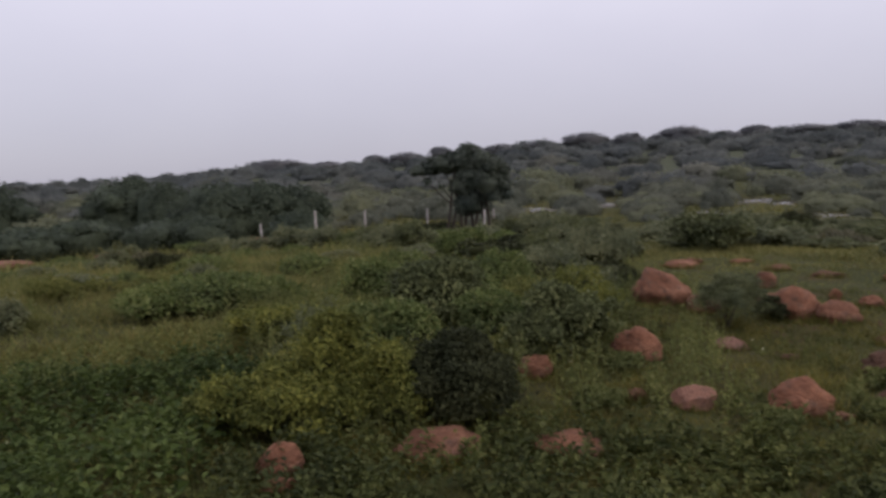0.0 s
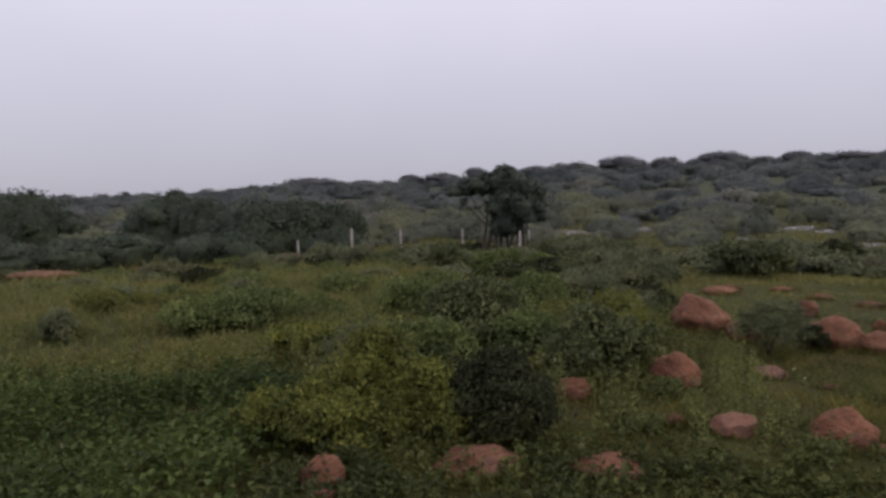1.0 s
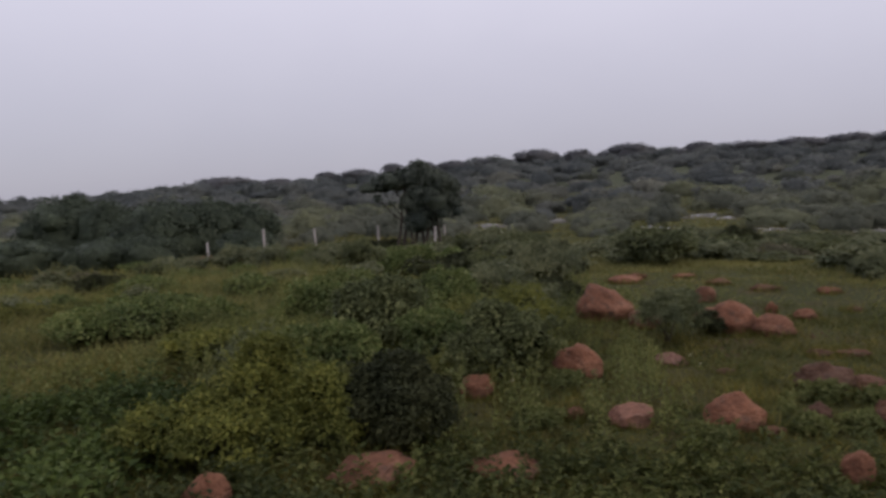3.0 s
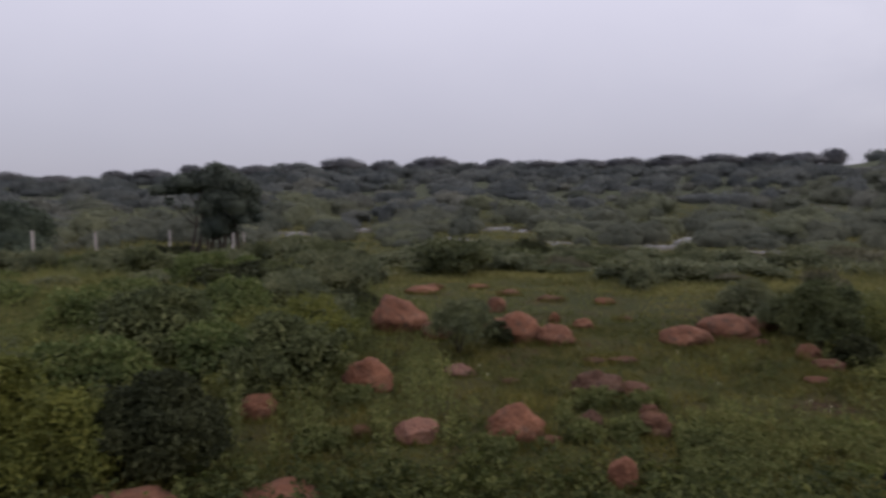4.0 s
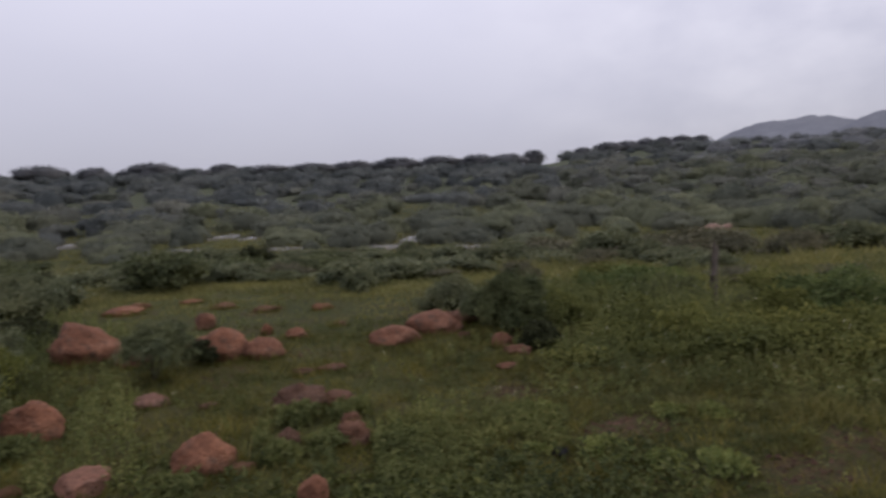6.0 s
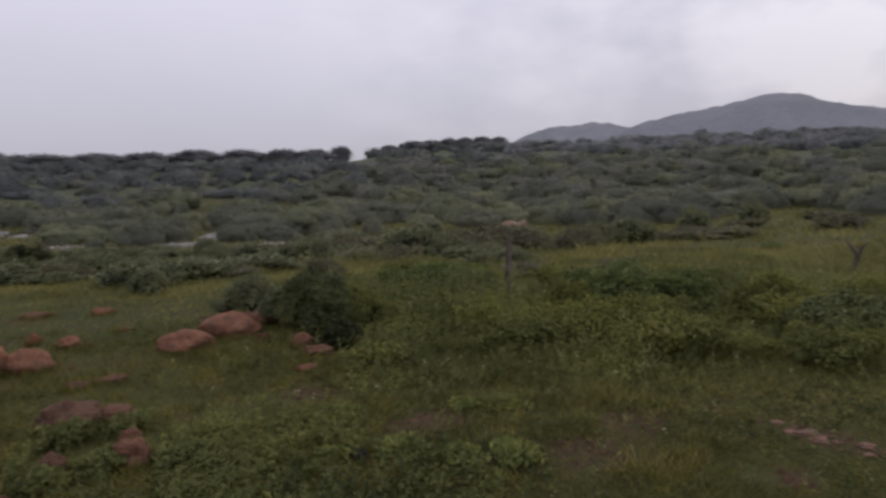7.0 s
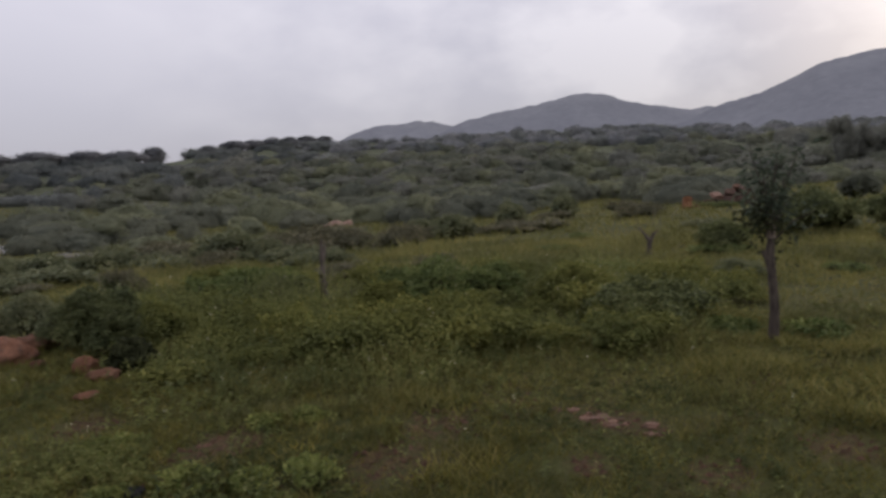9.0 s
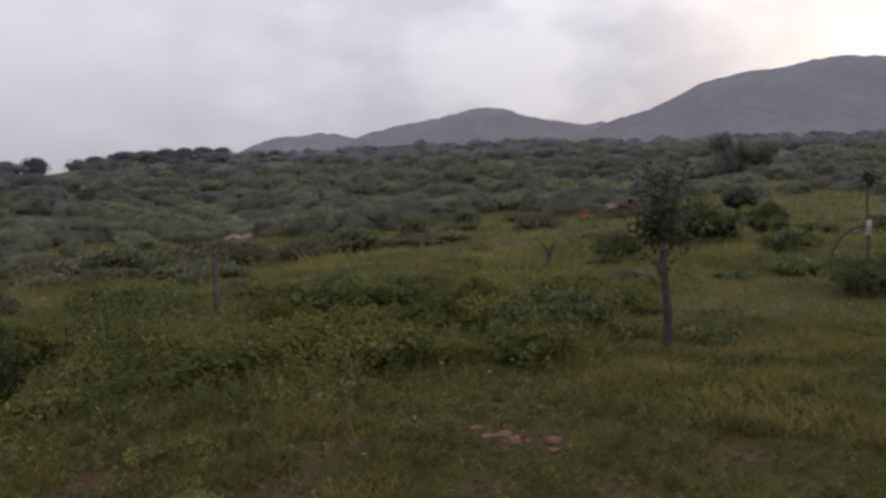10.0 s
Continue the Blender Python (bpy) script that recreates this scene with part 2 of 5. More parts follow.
M_BRICK = rock_material("orange_laterite_block", (0.125, 0.060, 0.030), (0.195, 0.097, 0.050), (0.26, 0.145, 0.078))
M_RUBBLE = rock_material("reddish_rubble_stone", (0.15, 0.085, 0.060), (0.22, 0.135, 0.100), (0.31, 0.205, 0.155))
M_POST = rock_material("grey_stone_post", (0.30, 0.28, 0.26), (0.45, 0.43, 0.41), (0.58, 0.56, 0.53))
M_BARK = bark_material("grey_brown_bark", (0.036, 0.028, 0.023), (0.110, 0.090, 0.076))
M_PALE_BARK = bark_material("pale_dead_wood", (0.12, 0.09, 0.07), (0.30, 0.24, 0.20))
M_DEAD = bark_material("weathered_brown_wood", (0.050, 0.040, 0.033), (0.135, 0.112, 0.094))
M_STEM = bark_material("brown_twig", (0.035, 0.028, 0.018), (0.09, 0.075, 0.045), 60)
# Crown inside: leaf colour darkened to stand for the shade between leaves.
M_INNER = leaf_material("painted_crown_shade", (0.030, 0.034, 0.014), (0.042, 0.046, 0.020), (0.055, 0.060, 0.026), 3.0, 0.0, 0.95, 0.05)
M_CLUMP = leaf_material("meadow_clump_leaf", (0.100, 0.112, 0.032), (0.151, 0.161, 0.050), (0.208, 0.210, 0.072), 1.0, 0.35, 0.8, 0.15)
M_YELLOW = leaf_material("yellow_green_leaf", (0.092, 0.105, 0.024), (0.162, 0.176, 0.040), (0.244, 0.248, 0.064), 1.6, 0.25)
M_GREEN = leaf_material("fresh_green_leaf", (0.063, 0.094, 0.026), (0.122, 0.158, 0.051), (0.198, 0.223, 0.089), 1.6, 0.25)
M_BROAD = leaf_material("broad_dark_green_leaf", (0.034, 0.056, 0.013), (0.059, 0.088, 0.021), (0.090, 0.120, 0.034), 0.8)
M_DARK = leaf_material("dark_grey_green_leaf", (0.025, 0.030, 0.014), (0.043, 0.049, 0.024), (0.071, 0.079, 0.040), 2.0, 0.15, 0.8, 0.15)
M_FINE = leaf_material("feathery_green_leaf", (0.110, 0.125, 0.073), (0.163, 0.180, 0.104), (0.220, 0.233, 0.143), 1.2, 0.25)
M_FEATHER = leaf_material("feathery_dark_leaf", (0.068, 0.081, 0.039), (0.109, 0.125, 0.060), (0.161, 0.177, 0.086), 1.6, 0.25)
M_DRY = leaf_material("brownish_dry_shrub_leaf", (0.106, 0.102, 0.068), (0.150, 0.144, 0.096), (0.205, 0.194, 0.132), 0.9, 0.25)
M_GRASS = leaf_material("meadow_grass_blade", (0.080, 0.083, 0.019), (0.131, 0.128, 0.030), (0.210, 0.180, 0.068), 2.4, 0.4)
M_MEADOW = leaf_material("tall_pale_meadow_grass", (0.121, 0.126, 0.039), (0.168, 0.166, 0.058), (0.227, 0.208, 0.088), 0.5, 0.4)
M_HERB = leaf_material("meadow_herb_leaf", (0.099, 0.118, 0.037), (0.148, 0.166, 0.057), (0.208, 0.216, 0.083), 0.9, 0.35)
M_TUFT = leaf_material("pale_weed_tuft_leaf", (0.13, 0.16, 0.045), (0.20, 0.23, 0.07), (0.28, 0.30, 0.11), 2.0, 0.4)
M_FLOWER = leaf_material("pale_seed_head", (0.30, 0.30, 0.22), (0.42, 0.42, 0.32), (0.55, 0.55, 0.45), 3.0, 0.2)
# Far leaves: aerial haze painted into the base colours, greyer and bluer with distance.
M_SCRUB = leaf_material("hazed_scrub_leaf", (0.196, 0.207, 0.140), (0.217, 0.230, 0.154), (0.243, 0.258, 0.172), 0.25, 0.5, 0.9, 0.02, 0.3)
M_SCRUB_DARK = leaf_material("hazed_dark_scrub_leaf", (0.163, 0.172, 0.133), (0.180, 0.191, 0.149), (0.202, 0.214, 0.167), 0.25, 0.5, 0.9, 0.02, 0.3)
M_RIDGE_FAR = leaf_material("hazed_far_ridge_leaf", (0.234, 0.243, 0.256), (0.262, 0.270, 0.283), (0.293, 0.301, 0.317), 0.15, 0.5, 0.9, 0.02, 0.3)
M_SCRUB_MID = leaf_material("hazed_mid_scrub_leaf", (0.194, 0.199, 0.174), (0.216, 0.221, 0.193), (0.241, 0.248, 0.218), 0.15, 0.5, 0.9, 0.02, 0.3)
M_RIDGE_DARK = leaf_material("hazed_dark_ridge_leaf", (0.133, 0.146, 0.142), (0.148, 0.160, 0.158), (0.166, 0.180, 0.176), 0.15, 0.5, 0.9, 0.02, 0.3)
# Ridge trees: colour lightened for haze and against their backlit side.
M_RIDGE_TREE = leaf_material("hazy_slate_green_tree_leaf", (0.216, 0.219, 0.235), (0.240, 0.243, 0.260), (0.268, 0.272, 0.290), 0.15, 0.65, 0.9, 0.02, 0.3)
M_OLIVE = leaf_material("dark_olive_bush_leaf", (0.067, 0.082, 0.036), (0.113, 0.132, 0.058), (0.180, 0.199, 0.094), 1.8, 0.25)
M_LEAFY = leaf_material("low_weed_leaf", (0.032, 0.044, 0.010), (0.069, 0.084, 0.021), (0.122, 0.131, 0.043), 1.2, 0.25)
M_TREE_DARK = leaf_material("very_dark_tree_leaf", (0.040, 0.052, 0.043), (0.064, 0.079, 0.063), (0.099, 0.116, 0.095), 0.8, 0.2)
# Ridge scrub: haze in the leaf colour as well.
M_RIDGE = leaf_material("hazed_ridge_leaf", (0.172, 0.185, 0.180), (0.193, 0.206, 0.198), (0.216, 0.230, 0.223), 0.15, 0.5, 0.9, 0.02, 0.3)
M_TREE = leaf_material("dark_tree_leaf", (0.044, 0.060, 0.039), (0.070, 0.089, 0.059), (0.102, 0.122, 0.082), 0.6, 0.3, relief=0.15)
M_BLACK, _n, _l, _b = surface("black_rubber_hose", 0.75, 0.2)
_b.inputs["Base Color"].default_value = (0.015, 0.015, 0.016, 1)
M_WHITE, _n, _l, _b = surface("chalky_white_paint", 0.8, 0.2)
_z = noise_node(_n, _l, 14, 5)
_r = ramp(_n, [(0.3, (0.26, 0.25, 0.24)), (0.7, (0.40, 0.39, 0.375))])
_l.new(_z.outputs["Fac"], _r.inputs["Fac"])
_l.new(_r.outputs["Color"], _b.inputs["Base Color"])

# ---------------------------------------------------------------- mesh helpers
rng = np.random.default_rng(7)


def build(name, verts, sizes, loops, material, smooth=False):
    """A mesh from flat numpy arrays: corners, face sizes, corner indices."""
    me = bpy.data.meshes.new(name)
    verts = np.asarray(verts, dtype=np.float32).reshape(-1, 3)
    sizes, loops = np.asarray(sizes, dtype=np.int32), np.asarray(loops, dtype=np.int32)
    me.vertices.add(len(verts))
    me.vertices.foreach_set("co", verts.ravel())
    me.loops.add(len(loops))
    me.loops.foreach_set("vertex_index", loops)
    me.polygons.add(len(sizes))
    starts = np.concatenate([[0], np.cumsum(sizes)[:-1]]).astype(np.int32)
    me.polygons.foreach_set("loop_start", starts)
    me.polygons.foreach_set("use_smooth", np.full(len(sizes), smooth))
    me.update(calc_edges=True)
    me.materials.append(material)
    return me


def quads_mesh(name, quads, material):
    """quads: (n, 4, 3), each a loose face of its own."""
    n = len(quads)
    return build(name, quads, np.full(n, 4), np.arange(4 * n), material)


def tris_mesh(name, tris, material):
    n = len(tris)
    return build(name, tris, np.full(n, 3), np.arange(3 * n), material)


def grid_mesh(name, pts, material, closed=False):
    """pts: (rows, columns, 3), a smooth sheet; closed joins last column to first."""
    r, c, _ = pts.shape
    i, j = np.meshgrid(np.arange(r - 1), np.arange(c if closed else c - 1), indexing="ij")
    k = (j + 1) % c
    f = np.stack([i * c + j, i * c + k, (i + 1) * c + k, (i + 1) * c + j], -1).reshape(-1)
    return build(name, pts, np.full(len(f) // 4, 4), f, material, True)


def lumps(lobes, g, around=8, rows=5, size=0.9, rough=0.10):
    """Closed uneven domes, one to a lobe (x, y, z, rx, ry, rz): corners (n, 3) and faces (m, 4)."""
    lob = np.asarray(lobes, float)[:, None, None]
    n = len(lob)
    th = np.linspace(0, 2 * math.pi, around, endpoint=False)[None, None]
    ph = np.linspace(0.06, math.pi * 0.82, rows)[None, :, None]
    k = size * (1 + rough * g.normal(size=(n, rows, around)).clip(-2, 2))
    p = np.stack([lob[..., 0] + lob[..., 3] * k * np.sin(ph) * np.cos(th), lob[..., 1] + lob[..., 4] * k * np.sin(ph) * np.sin(th),
                  lob[..., 2] + lob[..., 5] * k * np.cos(ph) * np.ones_like(th)], -1)
    i, j = np.meshgrid(np.arange(rows - 1), np.arange(around), indexing="ij")
    j2 = (j + 1) % around
    f = np.stack([i * around + j, (i + 1) * around + j, (i + 1) * around + j2, i * around + j2], -1).reshape(-1, 4)
    return p.reshape(-1, 3), (f[None] + (np.arange(n) * rows * around)[:, None, None]).reshape(-1, 4)


def with_leaves(shell, quads):
    """A shell (corners, faces) joined with loose leaf quads (n, 4, 3)."""
    v, f = shell
    return np.concatenate([v, quads.reshape(-1, 3)]), np.concatenate([f, np.arange(len(quads) * 4).reshape(-1, 4) + len(v)])


def shell_mesh(name, shells, material):
    """One smooth mesh from several (corners, faces)."""
    off = np.cumsum([0] + [len(v) for v, _ in shells])
    f = np.concatenate([f + o for (_, f), o in zip(shells, off)])
    return build(name, np.concatenate([v for v, _ in shells]), np.full(len(f), 4), f.ravel(), material, True)


def part(name, me, parent, label=""):
    ob = new(name, me)
    ob.parent = parent
    return tagged(ob, label)


def unit(v):
    return v / np.maximum(np.linalg.norm(v, axis=-1, keepdims=True), 1e-9)


def leaves(p, d, length, width, g, fold=0.25, face=None):
    """Folded diamond leaves at points p that grow along d, turned to face a way if one is given. Returns (n, 4, 3)."""
    d = unit(d)
    s = unit(np.cross(d, g.normal(size=p.shape) if face is None else face + g.normal(size=p.shape) * 0.35))
    up = np.cross(s, d)
    length, width = np.reshape(length, (-1, 1)), np.reshape(width, (-1, 1))
    m = p + d * length * 0.45 + up * width * fold
    return np.stack([p, m - s * width / 2, p + d * length - up * length * 0.12, m + s * width / 2], 1)


def tube(points, radii, sides=6):
    """A tapering limb through the points: (rows, sides, 3)."""
    points = np.asarray(points, float)
    t = unit(np.gradient(points, axis=0))
    a = unit(np.cross(t, np.array([0.31, 0.83, 0.12])))
    b = np.cross(t, a)
    ang = np.linspace(0, 2 * math.pi, sides, endpoint=False)
    r = np.asarray(radii)[:, None, None]
    return points[:, None] + r * (np.cos(ang)[None, :, None] * a[:, None] + np.sin(ang)[None, :, None] * b[:, None])


def limb(name, points, radii, material, parent, sides=6, label=""):
    return part(name, grid_mesh(name, tube(points, radii, sides), material, True), parent, label)


_lat = np.random.default_rng(3).random((64, 64))


def vnoise(x, y, size):
    """Smooth value noise, 0 to 1, with features about size metres across."""
    x, y = np.asarray(x, float) / size, np.asarray(y, float) / size
    i, j = np.floor(x).astype(int), np.floor(y).astype(int)
    u, v = x - i, y - j
    u, v = u * u * (3 - 2 * u), v * v * (3 - 2 * v)
    a, b = _lat[i % 64, j % 64], _lat[(i + 1) % 64, j % 64]
    c, d = _lat[i % 64, (j + 1) % 64], _lat[(i + 1) % 64, (j + 1) % 64]
    return (a * (1 - u) + b * u) * (1 - v) + (c * (1 - u) + d * u) * v


def step(a, b, x):
    u = np.clip((np.asarray(x, float) - a) / (b - a), 0, 1)
    return u * u * (3 - 2 * u)


# ---------------------------------------------------------------- the lie of the land
CX, CY = 0.6, 0.0
HOLLOW_AZ, HOLLOW = (-60, 50, 66, 78, 92, 115), (1.1, 1.1, 0.9, 0.45, 0.15, 0.0)
# bearing, height of the ridge's skyline in degrees as seen from the path
RIDGE_AZ = (-60, -35, -29, -20, -15, -9, -5, 0, 9, 20, 30, 40, 47, 48.5, 52, 57, 65, 73, 82, 93, 100, 108, 130, 180)
RIDGE_EL = (1.2, 1.2, 0.8, 1.1, 1.5, 1.3, 1.6, 2.0, 2.3, 2.4, 2.5, 2.7, 2.5, 2.4, 3.0, 3.3, 3.3, 3.4, 3.2, 2.8, 2.5, 2.2, 1.5, 0.5)
TREE = 1.5


def bearing(x, y):
    return np.degrees(np.arctan2(np.asarray(x, float) - CX, np.asarray(y, float) - CY))


def ridge_far(az):
    return np.interp(az, (-60, 46, 52, 70, 110), (118, 122, 150, 185, 190))


def ground_z(x, y):
    x, y = np.asarray(x, float), np.asarray(y, float)
    r, az = np.hypot(x - CX, y - CY), bearing(x, y)
    hollow = -np.interp(az, HOLLOW_AZ, HOLLOW) * step(9, 34, r)
    far = ridge_far(az)
    crest = 1.7 + far * np.tan(np.radians(np.interp(az, RIDGE_AZ, RIDGE_EL))) - TREE
    u = np.clip((r - 62) / (far - 62), 0, 1)
    top = np.clip(u, 0, 1) ** 1.15
    z = hollow * (1 - top) + crest * top
    z = z - np.clip(r - far, 0, 400) * 0.02
    near = step(70, 20, r)
    z = z + (vnoise(x, y, 2.3) - 0.5) * 0.10 * step(1, 6, r) + (vnoise(x + 9, y + 4, 0.7) - 0.5) * 0.035 * near
    return z + (vnoise(x, y, 17) - 0.5) * 0.8 * step(64, 85, r)


def gz(x, y):
    return float(ground_z(x, y))


def bare(x, y):
    """Where the turf is worn off, 0 to 1."""
    out = 0.35 * step(0.70, 0.88, vnoise(x + 3, y - 8, 0.9)) * step(20, 10, np.hypot(x, y))
    for cx, cy, a in ((5.86, 0.85, 0.20), (5.92, 1.05, 0.14), (5.78, 0.62, 0.14), (5.49, 1.99, 0.28), (4.87, 2.04, 0.30), (5.13, 0.91, 0.16), (4.91, 3.23, 0.28), (4.65, 3.3, 0.2), (4.92, 4.51, 0.22), (5.73, -0.46, 0.22), (5.24, 0.2, 0.18), (4.1, 12.4, 0.5), (5.5, 10.4, 0.35)):
        out = np.maximum(out, 1.0 * step(a * 1.4, a * 0.5, np.hypot(x - cx, y - cy)))
    return out


rad = np.concatenate([np.linspace(0, 16, 90), np.geomspace(16.4, 230, 110), np.geomspace(250, 3500, 22)])
ang = np.radians(np.linspace(0, 360, 420, endpoint=False))
gx, gy = CX + rad[:, None] * np.sin(ang), CY + rad[:, None] * np.cos(ang)
ground = new("ground", grid_mesh("ground", np.stack([gx, gy, ground_z(gx, gy)], -1), M_GROUND, True))
worn = ground.data.attributes.new("worn", "FLOAT", "POINT")
worn.data.foreach_set("value", bare(gx, gy).astype(np.float32).ravel())
# Share of the haze tint, growing with distance from the path.
floor = ground.data.attributes.new("scrub_haze", "FLOAT", "POINT")
floor.data.foreach_set("value", (0.85 * step(52, 95, np.hypot(gx - CX, gy - CY))).astype(np.float32).ravel())
tagged(ground, "rolling green meadow ground with red soil showing through", "ground", kind="structure")


def hill(name, dist, depth, table, label):
    """A far hill: bearing and skyline height in degrees, rounded off before and behind."""
    az = np.arange(table[0][0], table[-1][0], 0.1)
    el = np.interp(az, [a for a, _ in table], [e for _, e in table])
    k = np.hanning(15)
    el = np.convolve(np.pad(el, 7, mode="edge"), k / k.sum(), "valid")
    u = np.linspace(-1, 1, 41)
    r = dist + u * depth
    x, y = CX + r[:, None] * np.sin(np.radians(az)), CY + r[:, None] * np.cos(np.radians(az))
    z = (1.7 + dist * np.tan(np.radians(el)))[None, :] * (np.cos(u * math.pi / 2) ** 1.2)[:, None]
    z = z + (vnoise(x, y, 9) - 0.5) * 3.2 + (vnoise(x, y, 55) - 0.5) * 9 * (1 - np.abs(u))[:, None] - 1.2
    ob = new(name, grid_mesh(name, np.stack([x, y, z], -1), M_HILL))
    return tagged(ob, label, "hill", kind="structure")


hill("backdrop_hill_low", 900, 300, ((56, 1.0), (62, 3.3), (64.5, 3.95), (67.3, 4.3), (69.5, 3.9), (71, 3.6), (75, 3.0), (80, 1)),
     "low hill on the horizon, blue-grey with painted haze")
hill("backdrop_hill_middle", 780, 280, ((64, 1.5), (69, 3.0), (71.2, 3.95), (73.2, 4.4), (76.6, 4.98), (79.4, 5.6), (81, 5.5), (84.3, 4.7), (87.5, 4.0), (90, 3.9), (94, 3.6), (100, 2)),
     "rounded hill on the horizon, blue-grey with painted haze")
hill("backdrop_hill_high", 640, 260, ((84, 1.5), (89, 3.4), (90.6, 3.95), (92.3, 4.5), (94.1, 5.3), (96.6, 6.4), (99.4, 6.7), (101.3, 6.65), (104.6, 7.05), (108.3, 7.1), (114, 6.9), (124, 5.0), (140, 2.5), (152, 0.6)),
     "high long hill on the horizon, blue-grey with painted haze")


def pond(az, r0, r1, w):
    """A shallow pool of irregular outline lying in the hollow."""
    n = 28
    a = np.linspace(0, 2 * math.pi, n, endpoint=False)
    g = np.random.default_rng(int(az * 10))
    wob = 1 + 0.35 * np.sin(a * 2 + g.random() * 6) * g.random() + 0.18 * np.sin(a * 5 + g.random() * 6)
    rm, rd = (r0 + r1) / 2, (r1 - r0) / 2
    u, v = w / 2 * np.cos(a) * wob, rd * np.sin(a) * wob
    s, c = math.sin(radians(az)), math.cos(radians(az))
    x, y = CX + (rm + v) * s + u * c, CY + (rm + v) * c - u * s
    z = ground_z(x, y).max() + 0.03
    pts = np.stack([x, y, np.full(n, z)], 1)
    skirt = pts - np.array([0, 0, 0.5])
    mid = np.array([[x.mean(), y.mean(), z]])
    me = grid_mesh("pond", np.stack([skirt, pts, np.repeat(mid, n, 0) * 0.999 + pts * 0.001]), M_WATER, True)
    return tagged(new("pond", me), "small rain pool of pale still water among bushes", "pond", "pools in the hollow")


for az, r0, r1, w in ((6.8, 49, 59, 3.2), (12.4, 53, 61, 2.2), (20.0, 41, 47, 2.1), (22.9, 53, 61, 2.6), (25.0, 49, 58, 1.9),
                      (27.3, 38, 44, 2.6), (35.3, 36, 41, 3.0), (37.4, 39, 51, 1.3), (42.6, 34, 37.5, 2.2)):
    pond(az, r0, r1, w)

# ---------------------------------------------------------------- rocks


SIGHT = [(8.5, -0.28, 0.12), (4.08, 3.23, 0.1), (9.67, 5.28, 0.12)]
RING = []      # where rocks stand, for the taller grass round them


def rock(x, y, w, h, label, seed, deep=None, material=None, name="boulder", flat=0.0, sink=0.3, group="boulders in the grass", peak=False, lean=0.0, narrow=0.0, tilt=0.0):
    """A rounded, fractured boulder half sunk in the turf; w and h as they show above it.
    lean: how far its top stands to one side; narrow: how much it tapers; tilt: degrees."""
    g = np.random.default_rng(seed)
    bm = bmesh.new()
    bmesh.ops.create_icosphere(bm, subdivisions=4, radius=1)
    co = np.array([v.co[:] for v in bm.verts])
    if peak:
        up = np.clip(co[:, 2:], 0, 1)
        cone = unit(np.concatenate([co[:, :2], 0 * up], 1))[:, :2] * (1 - 0.82 * up ** 0.9)
        co[:, :2] = np.where(up > 0, co[:, :2] * 0.2 + cone * 0.8, co[:, :2])
        co[:, 0] = co[:, 0] - 0.22 * up[:, 0]
    if lean or narrow or tilt:
        up = np.clip(co[:, 2:], 0, 1)
        co[:, :2] = co[:, :2] * (1 - narrow * up)
        co[:, 0] += lean * up[:, 0]
        c, q = math.cos(radians(tilt)), math.sin(radians(tilt))
        co = np.stack([co[:, 0] * c + co[:, 2] * q, co[:, 1], co[:, 2] * c - co[:, 0] * q], 1)
    for _ in range(0 if peak else 8):       # worn fracture planes
        d = unit(g.normal(size=3) * np.array([1, 1, 0.8]))
        lim = g.uniform(0.60, 0.95)
        over = np.clip(co @ d - lim, 0, None)
        co = co - over[:, None] * d * 0.8
    if flat:
        co[:, 2] = np.minimum(co[:, 2], flat)
    off = g.uniform(0, 40, 3)
    amp = np.array([noise.fractal(Vector(c * 1.7 + off), 1.0, 2.0, 4) for c in co])
    fine = np.array([noise.fractal(Vector(c * 5.5 - off), 1.0, 2.0, 3) for c in co])
    co = co * (1 + (0.32 if material is M_ROCK_DULL else 0.14) * amp + 0.045 * fine)[:, None]
    lo, hi = co.min(0), co.max(0)
    co = (co - (lo + hi) / 2) / (hi - lo)
    tall = h * (1 + sink)
    co = co * np.array([w, deep or w * g.uniform(0.7, 1.0), tall])
    co[:, 2] += tall / 2 - h * sink
    for v, c in zip(bm.verts, co):
        v.co = c
    for f in bm.faces:
        f.smooth = True
    me = bpy.data.meshes.new(name)
    bm.to_mesh(me)
    bm.free()
    me.materials.append(material or M_ROCK)
    ob = new(name, me)
    k = 1 + (deep or w * 0.85) * 0.28 / max(0.5, math.hypot(x - CX, y))
    px, py = CX + (x - CX) * k, y * k
    if h > 0.03:
        RING.append((px, py, w * 0.5))
    ob.matrix_world = pose(px, py, gz(px, py), 0, 0, -float(bearing(x, y)))
    return tagged(ob, label, "rock", group)


RED, DULL, FLAT = "rounded red granite boulder half sunk in turf", "weathered dull red boulder among grass", "low flat slab of reddish rock in the grass"
